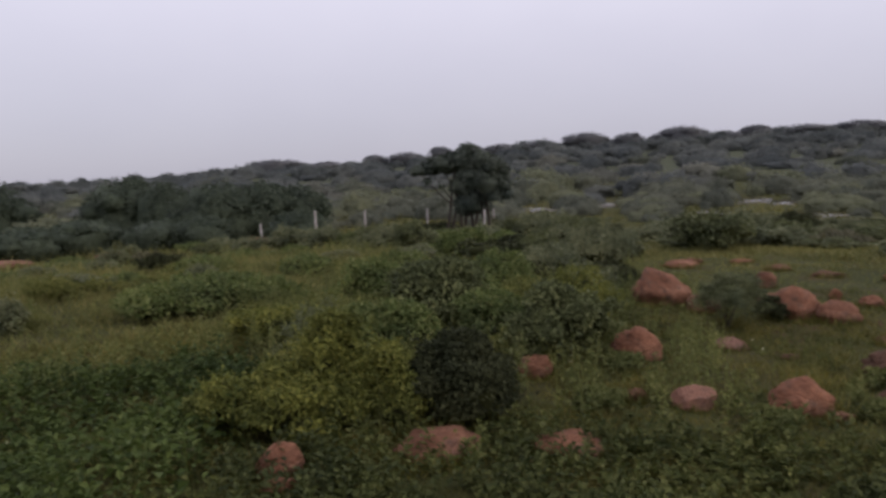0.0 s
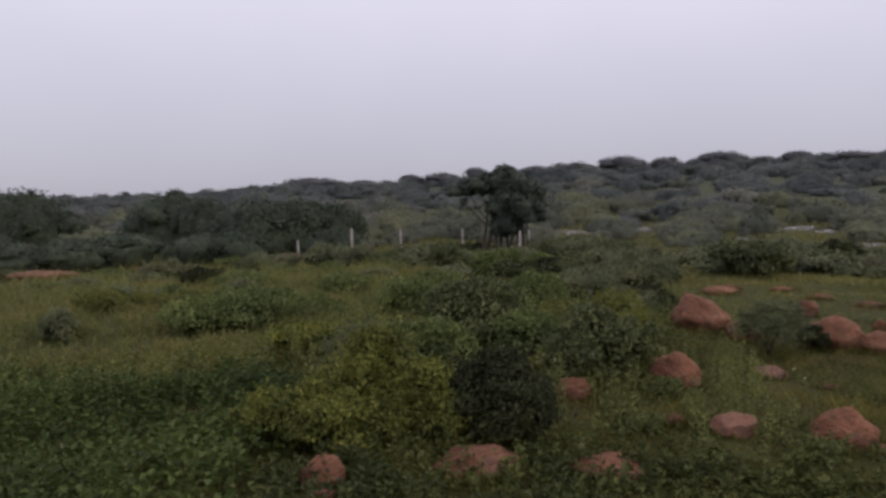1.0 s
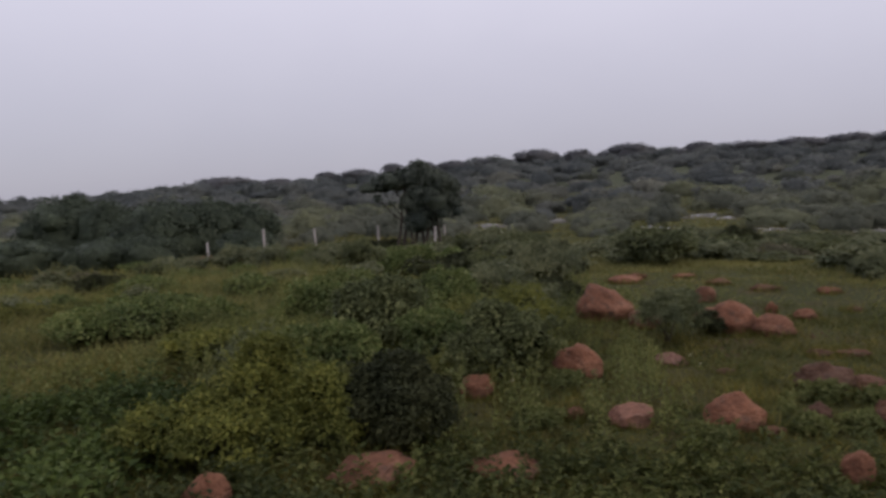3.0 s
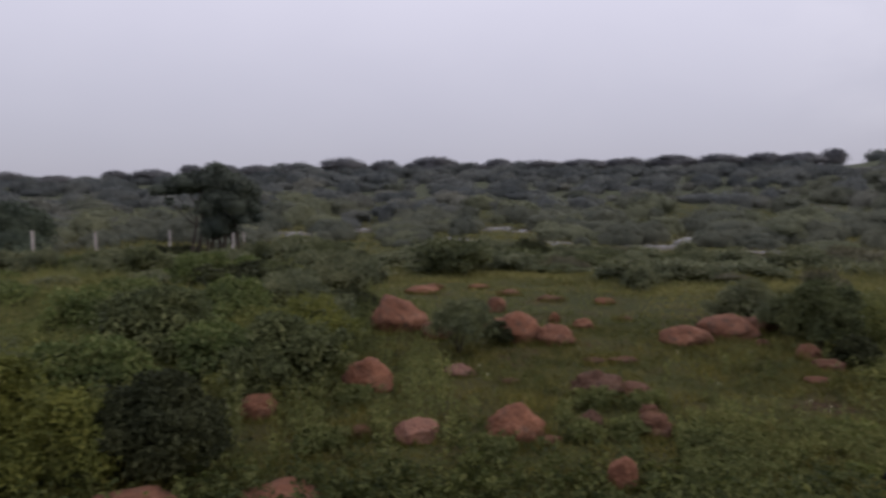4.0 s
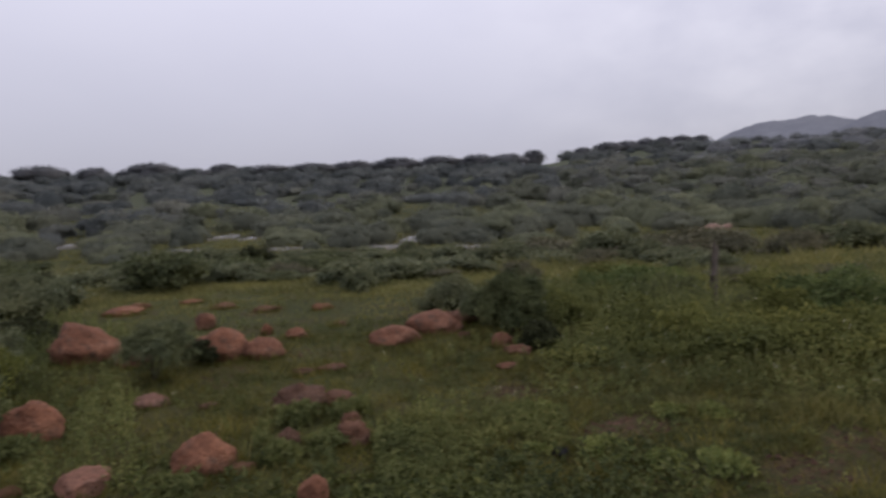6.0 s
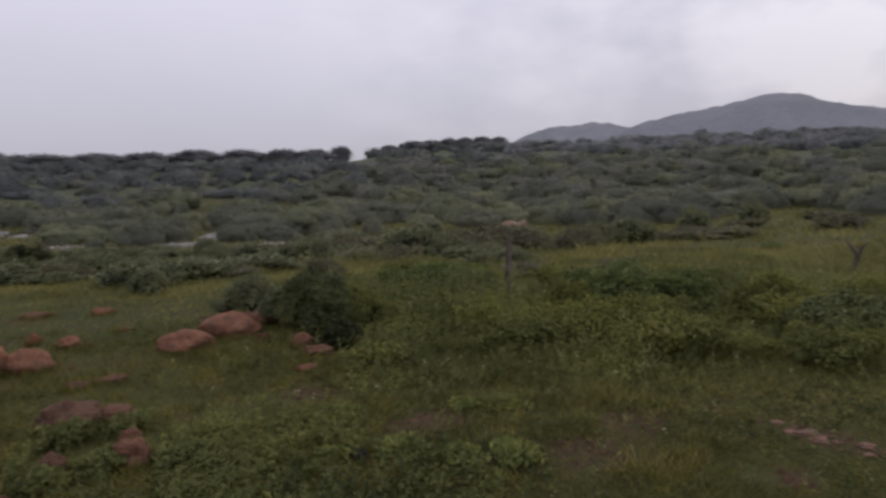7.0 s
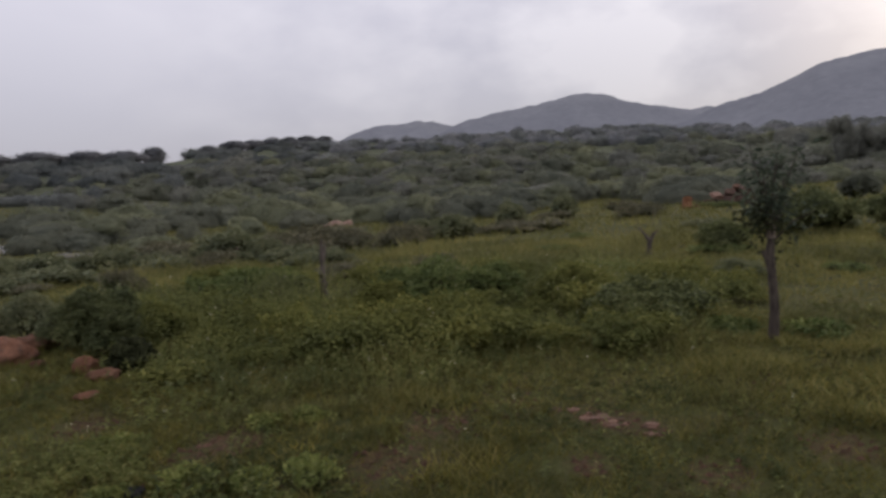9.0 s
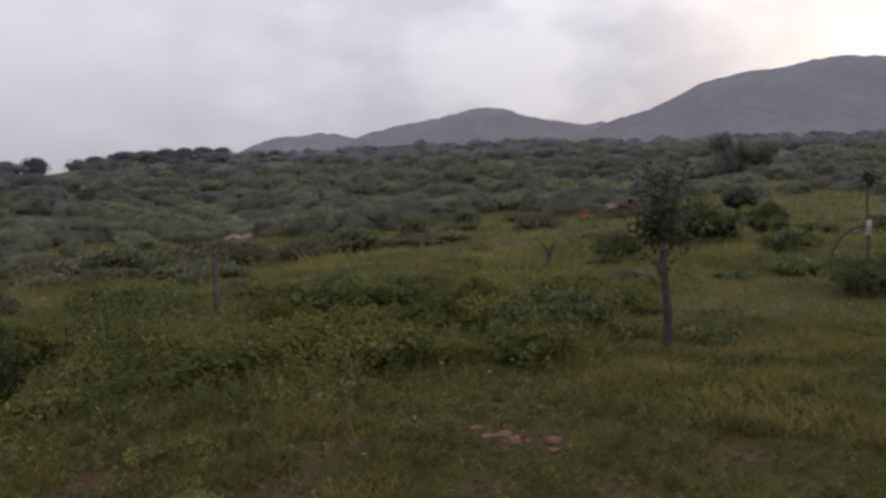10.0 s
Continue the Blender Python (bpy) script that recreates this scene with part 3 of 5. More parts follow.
# lean, taper and tilt of the boulders that show a form of their own
BOULDER_FORM = {8: (0.1, 0.15, 0), 1: (0.1, 0.2, 10), 2: (-0.22, 0.25, 18), 3: (0.08, 0.30, 0), 5: (0.12, 0.2, 4), 9: (0.05, 0.35, -8), 12: (-0.1, 0.2, 16), 13: (-0.15, 0.1, 14),
                25: (0.1, 0.3, 6), 27: (-0.2, 0.1, 8), 32: (-0.1, 0.3, 0), 37: (0.05, 0.1, 12)}
for i, (x, y, w, h, lab, mat) in enumerate((
        (2.58, 8.5, 0.82, 0.40, "peaked red granite boulder with a sloping flank", M_ROCK),
        (2.92, 8.02, 0.40, 0.25, "small red boulder leaning on a larger one", M_ROCK),
        (1.64, 6.13, 0.46, 0.33, RED, M_ROCK), (2.28, 4.50, 0.42, 0.28, RED, M_ROCK), (0.69, 5.60, 0.30, 0.21, RED, M_ROCK),
        (-0.07, 4.06, 0.58, 0.17, "broad low red boulder under a bush", M_ROCK), (2.59, 6.40, 0.32, 0.12, "small light pinkish boulder in turf", M_ROCK_LIGHT),
        (1.65, 4.70, 0.32, 0.16, "low light pinkish boulder in turf", M_ROCK_LIGHT), (0.68, 4.00, 0.46, 0.15, "low red boulder behind leafy weeds", M_ROCK),
        (-0.98, 3.88, 0.28, 0.24, "red boulder in the shade of a bush", M_ROCK), (-0.95, 3.70, 0.20, 0.10, "small red stone beside a boulder", M_ROCK),
        (1.17, 4.95, 0.15, 0.10, DULL, M_ROCK_DULL), (3.72, 7.50, 0.56, 0.40, RED, M_ROCK), (4.01, 7.21, 0.46, 0.26, RED, M_ROCK),
        (3.70, 7.95, 0.50, 0.22, RED, M_ROCK), (4.29, 9.5, 0.28, 0.26, RED, M_ROCK), (4.62, 8.39, 0.15, 0.18, "small upright red stone", M_ROCK),
        (4.74, 7.86, 0.28, 0.15, RED, M_ROCK), (5.38, 11.49, 0.42, 0.13, RED, M_ROCK), (4.52, 12.93, 0.34, 0.13, RED, M_ROCK),
        (5.33, 12.76, 0.43, 0.10, FLAT, M_ROCK), (5.64, 10.46, 0.48, 0.11, FLAT, M_ROCK_DULL), (6.17, 9.69, 0.33, 0.11, RED, M_ROCK),
        (4.05, 12.3, 0.70, 0.16, RED, M_ROCK), (5.55, 8.25, 0.25, 0.08, FLAT, M_ROCK_DULL),
        (6.01, 6.82, 0.74, 0.32, "broad red granite boulder beside a bush", M_ROCK), (6.55, 6.95, 0.50, 0.22, DULL, M_ROCK_DULL),
        (5.30, 6.63, 0.62, 0.24, "long low red boulder", M_ROCK), (6.06, 6.35, 0.16, 0.11, "small round red stone", M_ROCK_DULL),
        (6.04, 5.71, 0.25, 0.19, "round red stone at the foot of a bush", M_ROCK), (5.80, 5.25, 0.30, 0.15, DULL, M_ROCK_DULL),
        (5.42, 5.02, 0.25, 0.07, "low flat slab of orange-red rock in the grass", M_ROCK), (3.32, 5.23, 0.46, 0.27, "rough cluster boulder of dull red rock", M_ROCK_DULL),
        (3.62, 5.12, 0.34, 0.15, DULL, M_ROCK_DULL), (3.22, 4.31, 0.26, 0.20, "blocky dull red stone", M_ROCK_DULL),
        (2.86, 4.52, 0.19, 0.17, DULL, M_ROCK_DULL), (3.98, 6.34, 0.24, 0.08, FLAT, M_ROCK_DULL), (2.54, 3.65, 0.18, 0.21, "upright red stone among weeds", M_ROCK),
        (1.31, 4.90, 0.16, 0.12, DULL, M_ROCK_DULL), (2.46, 4.39, 0.20, 0.07, FLAT, M_ROCK_DULL), (2.87, 5.90, 0.18, 0.06, FLAT, M_ROCK_DULL), (3.46, 4.70, 0.17, 0.12, DULL, M_ROCK_DULL), (4.26, 6.28, 0.32, 0.07, FLAT, M_ROCK_DULL))):
    lean, narrow, tilt = BOULDER_FORM.get(i, (0, 0, 0))
    rock(x, y, w * (0.9 if i == 0 else 0.98), h * (1.06 if i == 0 else 0.86), lab, 100 + i, material=mat, deep=w * (0.55 if h < 0.12 else 0.8), peak=i == 0,
         lean=lean, narrow=narrow, tilt=tilt)

# flat scraps of rock and bare soil on the short turf
gs = np.random.default_rng(33)
for i in range(30):
    u = (i + gs.random()) / 30
    x, y = 5.70 + 0.28 * u + gs.normal() * 0.05, 0.52 + 0.62 * u + gs.normal() * 0.07
    w = gs.uniform(0.04, 0.12)
    rock(x, y, w, 0.010, "flat reddish rock scrap flush with the turf", 300 + i, w * gs.uniform(0.5, 0.9),
         (M_ROCK_DULL, M_RUBBLE, M_SOIL, M_RUBBLE)[i % 4], "stone", 0.5, 1.6, "flat rock scraps")

# ---------------------------------------------------------------- plants


def lobed(g, n, lobes, stray=0.10):
    """n points in the outer part of a cluster of ellipsoids (x, y, z, rx, ry, rz), and their way out."""
    lobes = np.asarray(lobes, float)
    wgt = lobes[:, 3] * lobes[:, 5]
    k = g.choice(len(lobes), n, p=wgt / wgt.sum())
    d = unit(g.normal(size=(n, 3)))
    f = 0.40 + 0.60 * g.random(n) ** 0.7 + (g.random(n) < stray) * g.random(n) * 0.35
    f = f * (1 + 0.22 * np.sin(d[:, 0] * 7 + k) * np.cos(d[:, 2] * 6 + 2 * k))
    p = lobes[k, :3] + d * lobes[k, 3:] * f[:, None]
    keep = p[:, 2] > 0.01
    return p[keep], d[keep], k[keep]


def outer(g, n, lobes, lo=0.85, hi=1.12):
    """n points tried on the outside of a cluster of ellipsoids; those inside a neighbour drop out. Points and ways out."""
    lobes = np.asarray(lobes, float)
    wgt = lobes[:, 3] * lobes[:, 5]
    k = g.choice(len(lobes), n, p=wgt / wgt.sum())
    d = unit(g.normal(size=(n, 3)))
    d[:, 2] = np.where(d[:, 2] < -0.35, -d[:, 2], d[:, 2])
    p = lobes[k, :3] + d * lobes[k, 3:] * g.uniform(lo, hi, (n, 1))
    keep = p[:, 2] > 0.01
    for i, b in enumerate(lobes):
        keep &= (k == i) | ((((p - b[:3]) / b[3:]) ** 2).sum(1) > 0.72)
    return p[keep], unit(d / lobes[k, 3:])[keep]


def dome_lobes(g, w, h, count):
    """A broad crown: one dome with smaller lumps over it."""
    out = [(0, 0, h * 0.34, w * 0.46, w * 0.46, h * 0.58)]
    for i in range(count):
        a, q = 2.4 * i + g.uniform(-0.5, 0.5), w * g.uniform(0.10, 0.38)
        top = h * math.sqrt(1 - (q / (0.52 * w)) ** 2) * g.uniform(0.84, 1.0)
        s, rz = w * g.uniform(0.10, 0.21), min(top * 0.5, h * g.uniform(0.16, 0.30))
        out.append((q * math.cos(a), q * math.sin(a), top - rz, s, s, rz))
    return out


def bush_lobes(g, w, h, count):
    """Uneven clumps round a middle one, low at the sides and ragged on top."""
    out = []
    for i in range(count + 4):
        a = 2 * math.pi * (i * 0.618 + 0.12 * g.random())
        q = 0.40 * math.sqrt((i + 0.6) / (count + 4)) * g.uniform(0.75, 1.15)
        s = g.uniform(0.15, 0.26)
        top = h * (1.0 - 1.5 * q * q) * g.uniform(0.62, 1.0)
        rz = min(top * 0.5, h * g.uniform(0.2, 0.34))
        out.append((w * q * math.cos(a), w * q * math.sin(a), top - rz, w * s, w * s, rz))
    out.append((0, 0, h * 0.36, w * 0.27, w * 0.27, h * 0.36))
    return out


def sprays(g, lobes, n, length):
    """Short shoots that stand out of the crown and break its outline: points and directions of their leaves."""
    p, d, _ = lobed(g, n, lobes, 0.0)
    d = unit(d + np.array([0, 0, 0.9]) + g.normal(size=d.shape) * 0.3)
    k = 7
    t = np.linspace(0.1, 1, k)[None, :, None]
    q = p[:, None] + d[:, None] * length * t * g.uniform(0.5, 1.2, (len(p), 1, 1))
    side = unit(g.normal(size=(len(p), k, 3)) + d[:, None] * 0.8)
    return q.reshape(-1, 3), side.reshape(-1, 3)


def shrub(x, y, w, h, material, label, seed, leaf=0.035, slim=0.5, n=2600, lobes=7, name="bush", stems=5, lift=0.5, group="", deep=True, core=0.58, shoots=60):
    """A leafy bush: an empty at its foot, woody stems, and a crown of single leaves."""
    g = np.random.default_rng(seed)
    k = 1 + (w * 0.3 if deep else 0) / max(1.0, math.hypot(x - CX, y))
    px, py = CX + (x - CX) * k, y * k
    root = new(name)
    root.matrix_world = pose(px, py, gz(px, py) - 0.02, 0, 0, g.uniform(0, 360))
    tagged(root, label, "bush", group)
    lob = bush_lobes(g, w, h, lobes)
    n = int(n * 2.3)
    # leaf clumps on the branch ends, over a closed core coloured as dark as inner shade
    cp, _ = outer(g, 9 * len(lob), lob, 0.72, 1.04)
    cr = w * g.uniform(0.05, 0.13, (len(cp), 1))
    clump = np.concatenate([cp, cr, cr, cr * g.uniform(0.55, 0.9, (len(cp), 1))], 1)
    p, d = outer(g, n, clump, 0.35, 1.3)
    p, d = p[p[:, 2] < h * 1.12], d[p[:, 2] < h * 1.12]
    face = d * 0.8 + np.array([0, 0, 0.9])
    d = unit(np.cross(d, g.normal(size=d.shape)) + d * 0.45 + np.array([0, 0, lift * 0.4]))
    q, e = sprays(g, lob, max(12, n // shoots), h * 0.28)
    i, ie = outer(g, n // 2, lob, 0.55, 0.95)
    size = leaf * 1.2 * g.uniform(0.6, 1.35, len(p) + len(q) + len(i))
    size[len(p) + len(q):] *= 1.25
    face = np.concatenate([face, np.tile([0, 0, 1.0], (len(q), 1)) + e * 0.4, ie + np.array([0, 0, 0.4])])
    p, d = np.concatenate([p, q, i]), np.concatenate([d, e, unit(np.cross(ie, g.normal(size=ie.shape)) + ie * 0.3)])
    part("foliage", quads_mesh("foliage", leaves(p, d, size, size * slim, g, face=face), material), root)
    # Added dark shell; it gives the gaps between leaves their shade.
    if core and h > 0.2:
        part("inner_growth", shell_mesh("inner_growth", [lumps(lob, g, 7, 4, core, 0.25)], M_INNER), root, "dark core standing for shaded inner twigs and leaves")
    for i in range(stems):
        c = np.array(lob[i % len(lob)][:3])
        b = np.array([g.normal() * 0.04 * w, g.normal() * 0.04 * w, 0])
        m = (b + c) / 2 + g.normal(size=3) * 0.04 * w
        limb("stem", [b, m, c, c + (c - m) * 0.4], np.array([1, 0.7, 0.45, 0.15]) * 0.022 * h, M_STEM, root, 5)
    return root


shrub(-1.36, 4.45, 0.62, 0.48, M_YELLOW, "low yellow-green leafy bush with loose shoots", 11, 0.028, 0.5, 2600, 7, shoots=22)
shrub(-0.80, 4.72, 0.56, 0.84, M_YELLOW, "tall yellow-green leafy bush with upright shoots", 58, 0.028, 0.5, 3400, 8, shoots=18)
shrub(-0.92, 4.36, 0.74, 0.46, M_YELLOW, "rounded yellow-green leafy bush", 59, 0.028, 0.5, 3000, 8, shoots=22)
shrub(-1.13, 6.0, 0.62, 0.74, M_FEATHER, "feathery upright dark green bush", 56, 0.034, 0.18, 2000, 7, core=0)
shrub(-0.42, 4.55, 0.52, 0.60, M_YELLOW, "yellow-green leafy bush with upright shoots", 12, 0.028, 0.45, 2400, 7, shoots=18)
shrub(0.13, 4.56, 0.74, 0.60, M_DARK, "dark grey-green thorny bush, dense and rounded", 13, 0.028, 0.6, 6500, 14, stems=7)
shrub(-0.02, 7.60, 1.15, 0.86, M_OLIVE, "dark green leafy bush with pale new leaves", 14, 0.045, 0.5, 3800, 8)
shrub(0.95, 5.85, 0.85, 0.74, M_OLIVE, "olive green bush beside a red boulder", 15, 0.034, 0.5, 3800, 8)
shrub(1.25, 6.9, 0.9, 0.75, M_YELLOW, "feathery light green bush", 16, 0.028, 0.35, 3600, 7)
shrub(0.35, 14.4, 1.1, 0.75, M_GREEN, "rounded green bush in the meadow", 17, 0.06, 0.5, 1800, 7)
shrub(1.25, 14.2, 0.95, 0.65, M_GREEN, "rounded green bush in the meadow", 18, 0.06, 0.5, 1600, 6)
shrub(2.55, 11.6, 1.35, 0.78, M_FINE, "feathery grey-green bush in the meadow", 19, 0.05, 0.3, 2600, 8)
shrub(2.86, 7.15, 0.68, 0.74, M_FEATHER, "feathery dark grey-green bush between red boulders", 20, 0.036, 0.18, 4000, 9, core=0)
shrub(3.47, 7.5, 0.34, 0.30, M_DARK, "small dark bush against a red boulder", 21, 0.03, 0.4, 700, 5)
shrub(-3.15, 8.95, 1.7, 0.48, M_GREEN, "low spreading green bush in tall grass", 22, 0.05, 0.5, 2600, 9)
shrub(-2.3, 9.3, 0.8, 0.42, M_GREEN, "low green bush in tall grass", 23, 0.05, 0.5, 1100, 6)
shrub(2.2, 9.4, 0.75, 0.45, M_DARK, "small dark green bush behind a red boulder", 24, 0.035, 0.45, 1400, 6)
shrub(6.42, 5.88, 0.72, 0.86, M_OLIVE, "dark green upright bush behind red stones", 25, 0.034, 0.42, 3600, 9, stems=7, core=0.42, shoots=24)
shrub(6.72, 6.45, 0.8, 0.56, M_FEATHER, "dark olive bush with loose shoots", 42, 0.036, 0.45, 3200, 8)
shrub(7.15, 5.9, 0.8, 0.46, M_CLUMP, "green leafy bush at the edge of the mound", 43, 0.036, 0.45, 2600, 8)
shrub(6.15, 5.25, 0.40, 0.32, M_DARK, "small dark leafy bush beside red stones", 26, 0.036, 0.5, 1400, 6)
shrub(6.9, 7.5, 0.8, 0.55, M_FINE, "feathery green bush behind a boulder", 27, 0.035, 0.35, 1800, 6)
shrub(9.3, 3.55, 1.35, 0.62, M_GREEN, "spreading green bush on the weedy mound", 28, 0.042, 0.5, 3200, 8)
shrub(9.75, 2.9, 0.85, 0.55, M_GREEN, "green leafy bush on the weedy mound", 29, 0.042, 0.5, 1900, 6)
shrub(8.95, 0.85, 1.25, 0.48, M_OLIVE, "rounded dark green bush in grass", 30, 0.046, 0.5, 3400, 8)
shrub(9.1, 6.2, 1.5, 0.5, M_GREEN, "spreading leafy green bush on the mound", 31, 0.042, 0.5, 2800, 8)
shrub(10.35, 7.6, 1.1, 0.35, M_CLUMP, "low green bush in tall grass", 32, 0.05, 0.5, 1200, 6)
shrub(9.1, 5.63, 0.9, 0.50, M_FEATHER, "feathery dark green bush at the foot of a dead trunk", 33, 0.032, 0.3, 2600, 7)
shrub(11.0, 4.1, 0.9, 0.5, M_DRY, "brownish twiggy shrub on the mound", 34, 0.03, 0.3, 2200, 7)
shrub(8.6, -0.72, 0.6, 0.13, M_GREEN, "low leafy weeds round the foot of a small tree", 35, 0.045, 0.5, 260, 8)
shrub(8.75, 0.1, 0.45, 0.13, M_GREEN, "low leafy weeds round the foot of a small tree", 36, 0.05, 0.5, 400, 6)
shrub(11.25, -2.95, 1.05, 0.50, M_OLIVE, "dark olive shrub round the foot of a post", 37, 0.035, 0.35, 2600, 8)
shrub(16.0, 0.1, 1.15, 0.60, M_OLIVE, "dark green bush on the grassy slope", 38, 0.05, 0.4, 1800, 7)
shrub(33.0, -5.0, 1.4, 1.35, M_SCRUB_DARK, "tall dark bush on the far grassy slope", 53, 0.09, 0.5, 1200, 7)
shrub(22.35, -3.95, 1.3, 0.8, M_OLIVE, "dark green bush on the grassy slope", 54, 0.07, 0.5, 1200, 7)
shrub(16.43, -3.13, 0.45, 0.5, M_OLIVE, "small upright green bush on the grassy slope", 55, 0.05, 0.5, 700, 6)
shrub(18.6, -1.6, 2.3, 1.12, M_OLIVE, "broad dark green bush on the grassy slope", 39, 0.07, 0.5, 2600, 9)
shrub(17.2, -3.4, 1.2, 0.38, M_OLIVE, "low green bush on the grassy slope", 40, 0.06, 0.5, 1300, 7)
shrub(13.6, -4.2, 1.0, 0.3, M_OLIVE, "low green bush on the grassy slope", 41, 0.06, 0.5, 900, 7)

for i, (x, y, w, h) in enumerate(((3.15, 4.95, 0.36, 0.16), (3.55, 4.88, 0.30, 0.15), (3.02, 4.30, 0.28, 0.13), (2.72, 4.36, 0.24, 0.12), (2.05, 4.30, 0.30, 0.12), (1.45, 5.75, 0.34, 0.17), (1.02, 4.72, 0.34, 0.17), (3.40, 4.05, 0.32, 0.15))):
    shrub(x, y, w, h, M_HERB, "low leafy green weed against a red stone", 640 + i, 0.030, 0.55, 420, 6, "weed_clump", 3, group="weeds among the stones")
shrub(0.55, 6.7, 0.9, 0.6, M_GREEN, "green leafy bush among tall weeds", 44, 0.04, 0.5, 2400, 7)
shrub(1.55, 8.0, 0.9, 0.6, M_FINE, "feathery green bush behind a boulder", 45, 0.035, 0.35, 2000, 7)
shrub(0.7, 9.4, 1.1, 0.62, M_GREEN, "green leafy bush in the meadow", 46, 0.045, 0.5, 2200, 8)
shrub(-0.55, 6.5, 0.85, 0.52, M_GREEN, "low green bush among tall weeds", 47, 0.04, 0.5, 2000, 7)
shrub(1.5, 10.4, 1.2, 0.65, M_FINE, "feathery green bush in the meadow", 48, 0.045, 0.35, 1900, 7)
shrub(-0.95, 9.5, 1.1, 0.6, M_GREEN, "green leafy bush in the meadow", 49, 0.05, 0.5, 1900, 8)
shrub(-1.75, 7.1, 0.95, 0.42, M_YELLOW, "low yellowish-green bush in the meadow", 50, 0.04, 0.5, 1800, 7)
shrub(9.9, 1.9, 1.0, 0.5, M_CLUMP, "green leafy bush on the weedy mound", 51, 0.042, 0.5, 2000, 7)
shrub(8.7, 3.95, 0.9, 0.45, M_CLUMP, "low green bush on the weedy mound", 52, 0.042, 0.5, 1800, 7)

for i, (x, y, w, h) in enumerate(((4.57, 3.79, 0.26, 0.11), (5.16, 3.13, 0.24, 0.10), (4.38, 3.73, 0.18, 0.08), (3.98, 3.35, 0.16, 0.08), (4.66, 2.5, 0.16, 0.07), (3.5, 2.9, 0.16, 0.08), (4.12, 2.90, 0.34, 0.18), (4.42, 2.30, 0.32, 0.17), (4.30, 2.62, 0.26, 0.13), (5.33, 2.89, 0.26, 0.10), (4.45, 3.90, 0.22, 0.09))):
    shrub(x, y, w, h, M_TUFT, "small tuft of pale yellow-green weed leaves", 620 + i, 0.030, 0.5, 130, 5, "weed_tuft", 3, group="pale weed tufts")

# scattered meadow shrubs, from a few kinds
kinds = []
for i, (mat, lab, hgt) in enumerate(((M_FINE, "feathery green meadow shrub", 0.62), (M_GREEN, "leafy green meadow shrub", 0.55),
                                     (M_DRY, "brownish dry shrub along the gully", 0.5), (M_DARK, "dark grey-green thorny shrub", 0.6),
                                     (M_FEATHER, "feathery dark olive shrub in the hollow", 0.62))):
    kinds.append(shrub(-40 - 3 * i, -30, 1.0, hgt, mat, lab, 60 + i, 0.048 if i == 2 else 0.050, 0.5, 900 if i == 2 else 820, 7, stems=4, group="scattered shrubs", deep=False))
g = np.random.default_rng(21)


def place(kind, x, y, w, h):
    m = pose(x, y, gz(x, y) - 0.03, 0, 0, g.uniform(0, 360)) @ Matrix.Diagonal((w, w, h, 1))
    return copy_thing(kinds[kind], m)


def polar(az, r):
    return CX + r * math.sin(radians(az)), CY + r * math.cos(radians(az))


for i in range(32):       # the dry row along the gully
    az = 33 + 47 * (i + 3.5 * g.random()) / 32
    r = np.interp(az, (16, 36, 41, 47, 54, 61, 64, 71, 80), (20, 20.5, 21.5, 23.5, 21.5, 22.7, 24.3, 27, 30)) + g.normal() * 2.4
    x, y = polar(az, r)
    place(2 if g.random() < 0.7 else 0, x, y, g.uniform(0.7, 2.4), g.uniform(0.4, 1.9))
for i in range(18):       # in front of the fence
    x, y = -10 + 14 * (i + g.random()) / 18, g.uniform(25.5, 28.3)
    place(int(g.choice([0, 0, 1])), x, y, g.uniform(1.0, 1.9), g.uniform(0.8, 1.5))
for i in range(44):       # the field beyond the bushes
    az, r = g.uniform(-36, 6), g.uniform(10, 32)
    x, y = polar(az, r)
    place(int(g.choice([0, 1, 1, 0])), x, y, g.uniform(0.5, 1.3) * (0.7 + r / 40), g.uniform(0.4, 0.95))
for i in range(46):       # thicket towards the fence
    az, r = g.uniform(-8, 26), g.uniform(12, 34)
    if az > 12 and r < 16:
        continue
    x, y = polar(az, r)
    place(int(g.choice([0, 0, 4, 3])), x, y, g.uniform(0.9, 2.0) * (0.7 + r / 60), g.uniform(0.8, 1.6))
for i in range(40):       # feathery thicket between the stones and the pools
    az, r = g.uniform(6, 40), g.uniform(15, 35)
    x, y = polar(az, r)
    place(int(g.choice([4, 4, 0, 0])), x, y, g.uniform(0.9, 2.1) * (0.7 + r / 70), g.uniform(0.6, 1.3) * (1 if az < 16 else 0.65))
for i in range(40):       # the hollow behind the gully
    az, r = g.uniform(26, 62), g.uniform(12.5, 34)
    x, y = polar(az, r)
    place(int(g.choice([0, 0, 2])), x, y, g.uniform(0.6, 1.6), g.uniform(0.4, 1.1))
for i in range(30):       # the slope below the ruin
    az, r = g.uniform(74, 118), g.uniform(11, 40)
    x, y = polar(az, r)
    place(int(g.choice([0, 1])), x, y, g.uniform(0.6, 1.7), g.uniform(0.3, 0.65))
for k in kinds:           # the first of each kind joins its fellows
    az, r = g.uniform(-30, -5), g.uniform(14, 26)
    x, y = polar(az, r)
    k.matrix_world = pose(x, y, gz(x, y) - 0.03, 0, 0, 40)


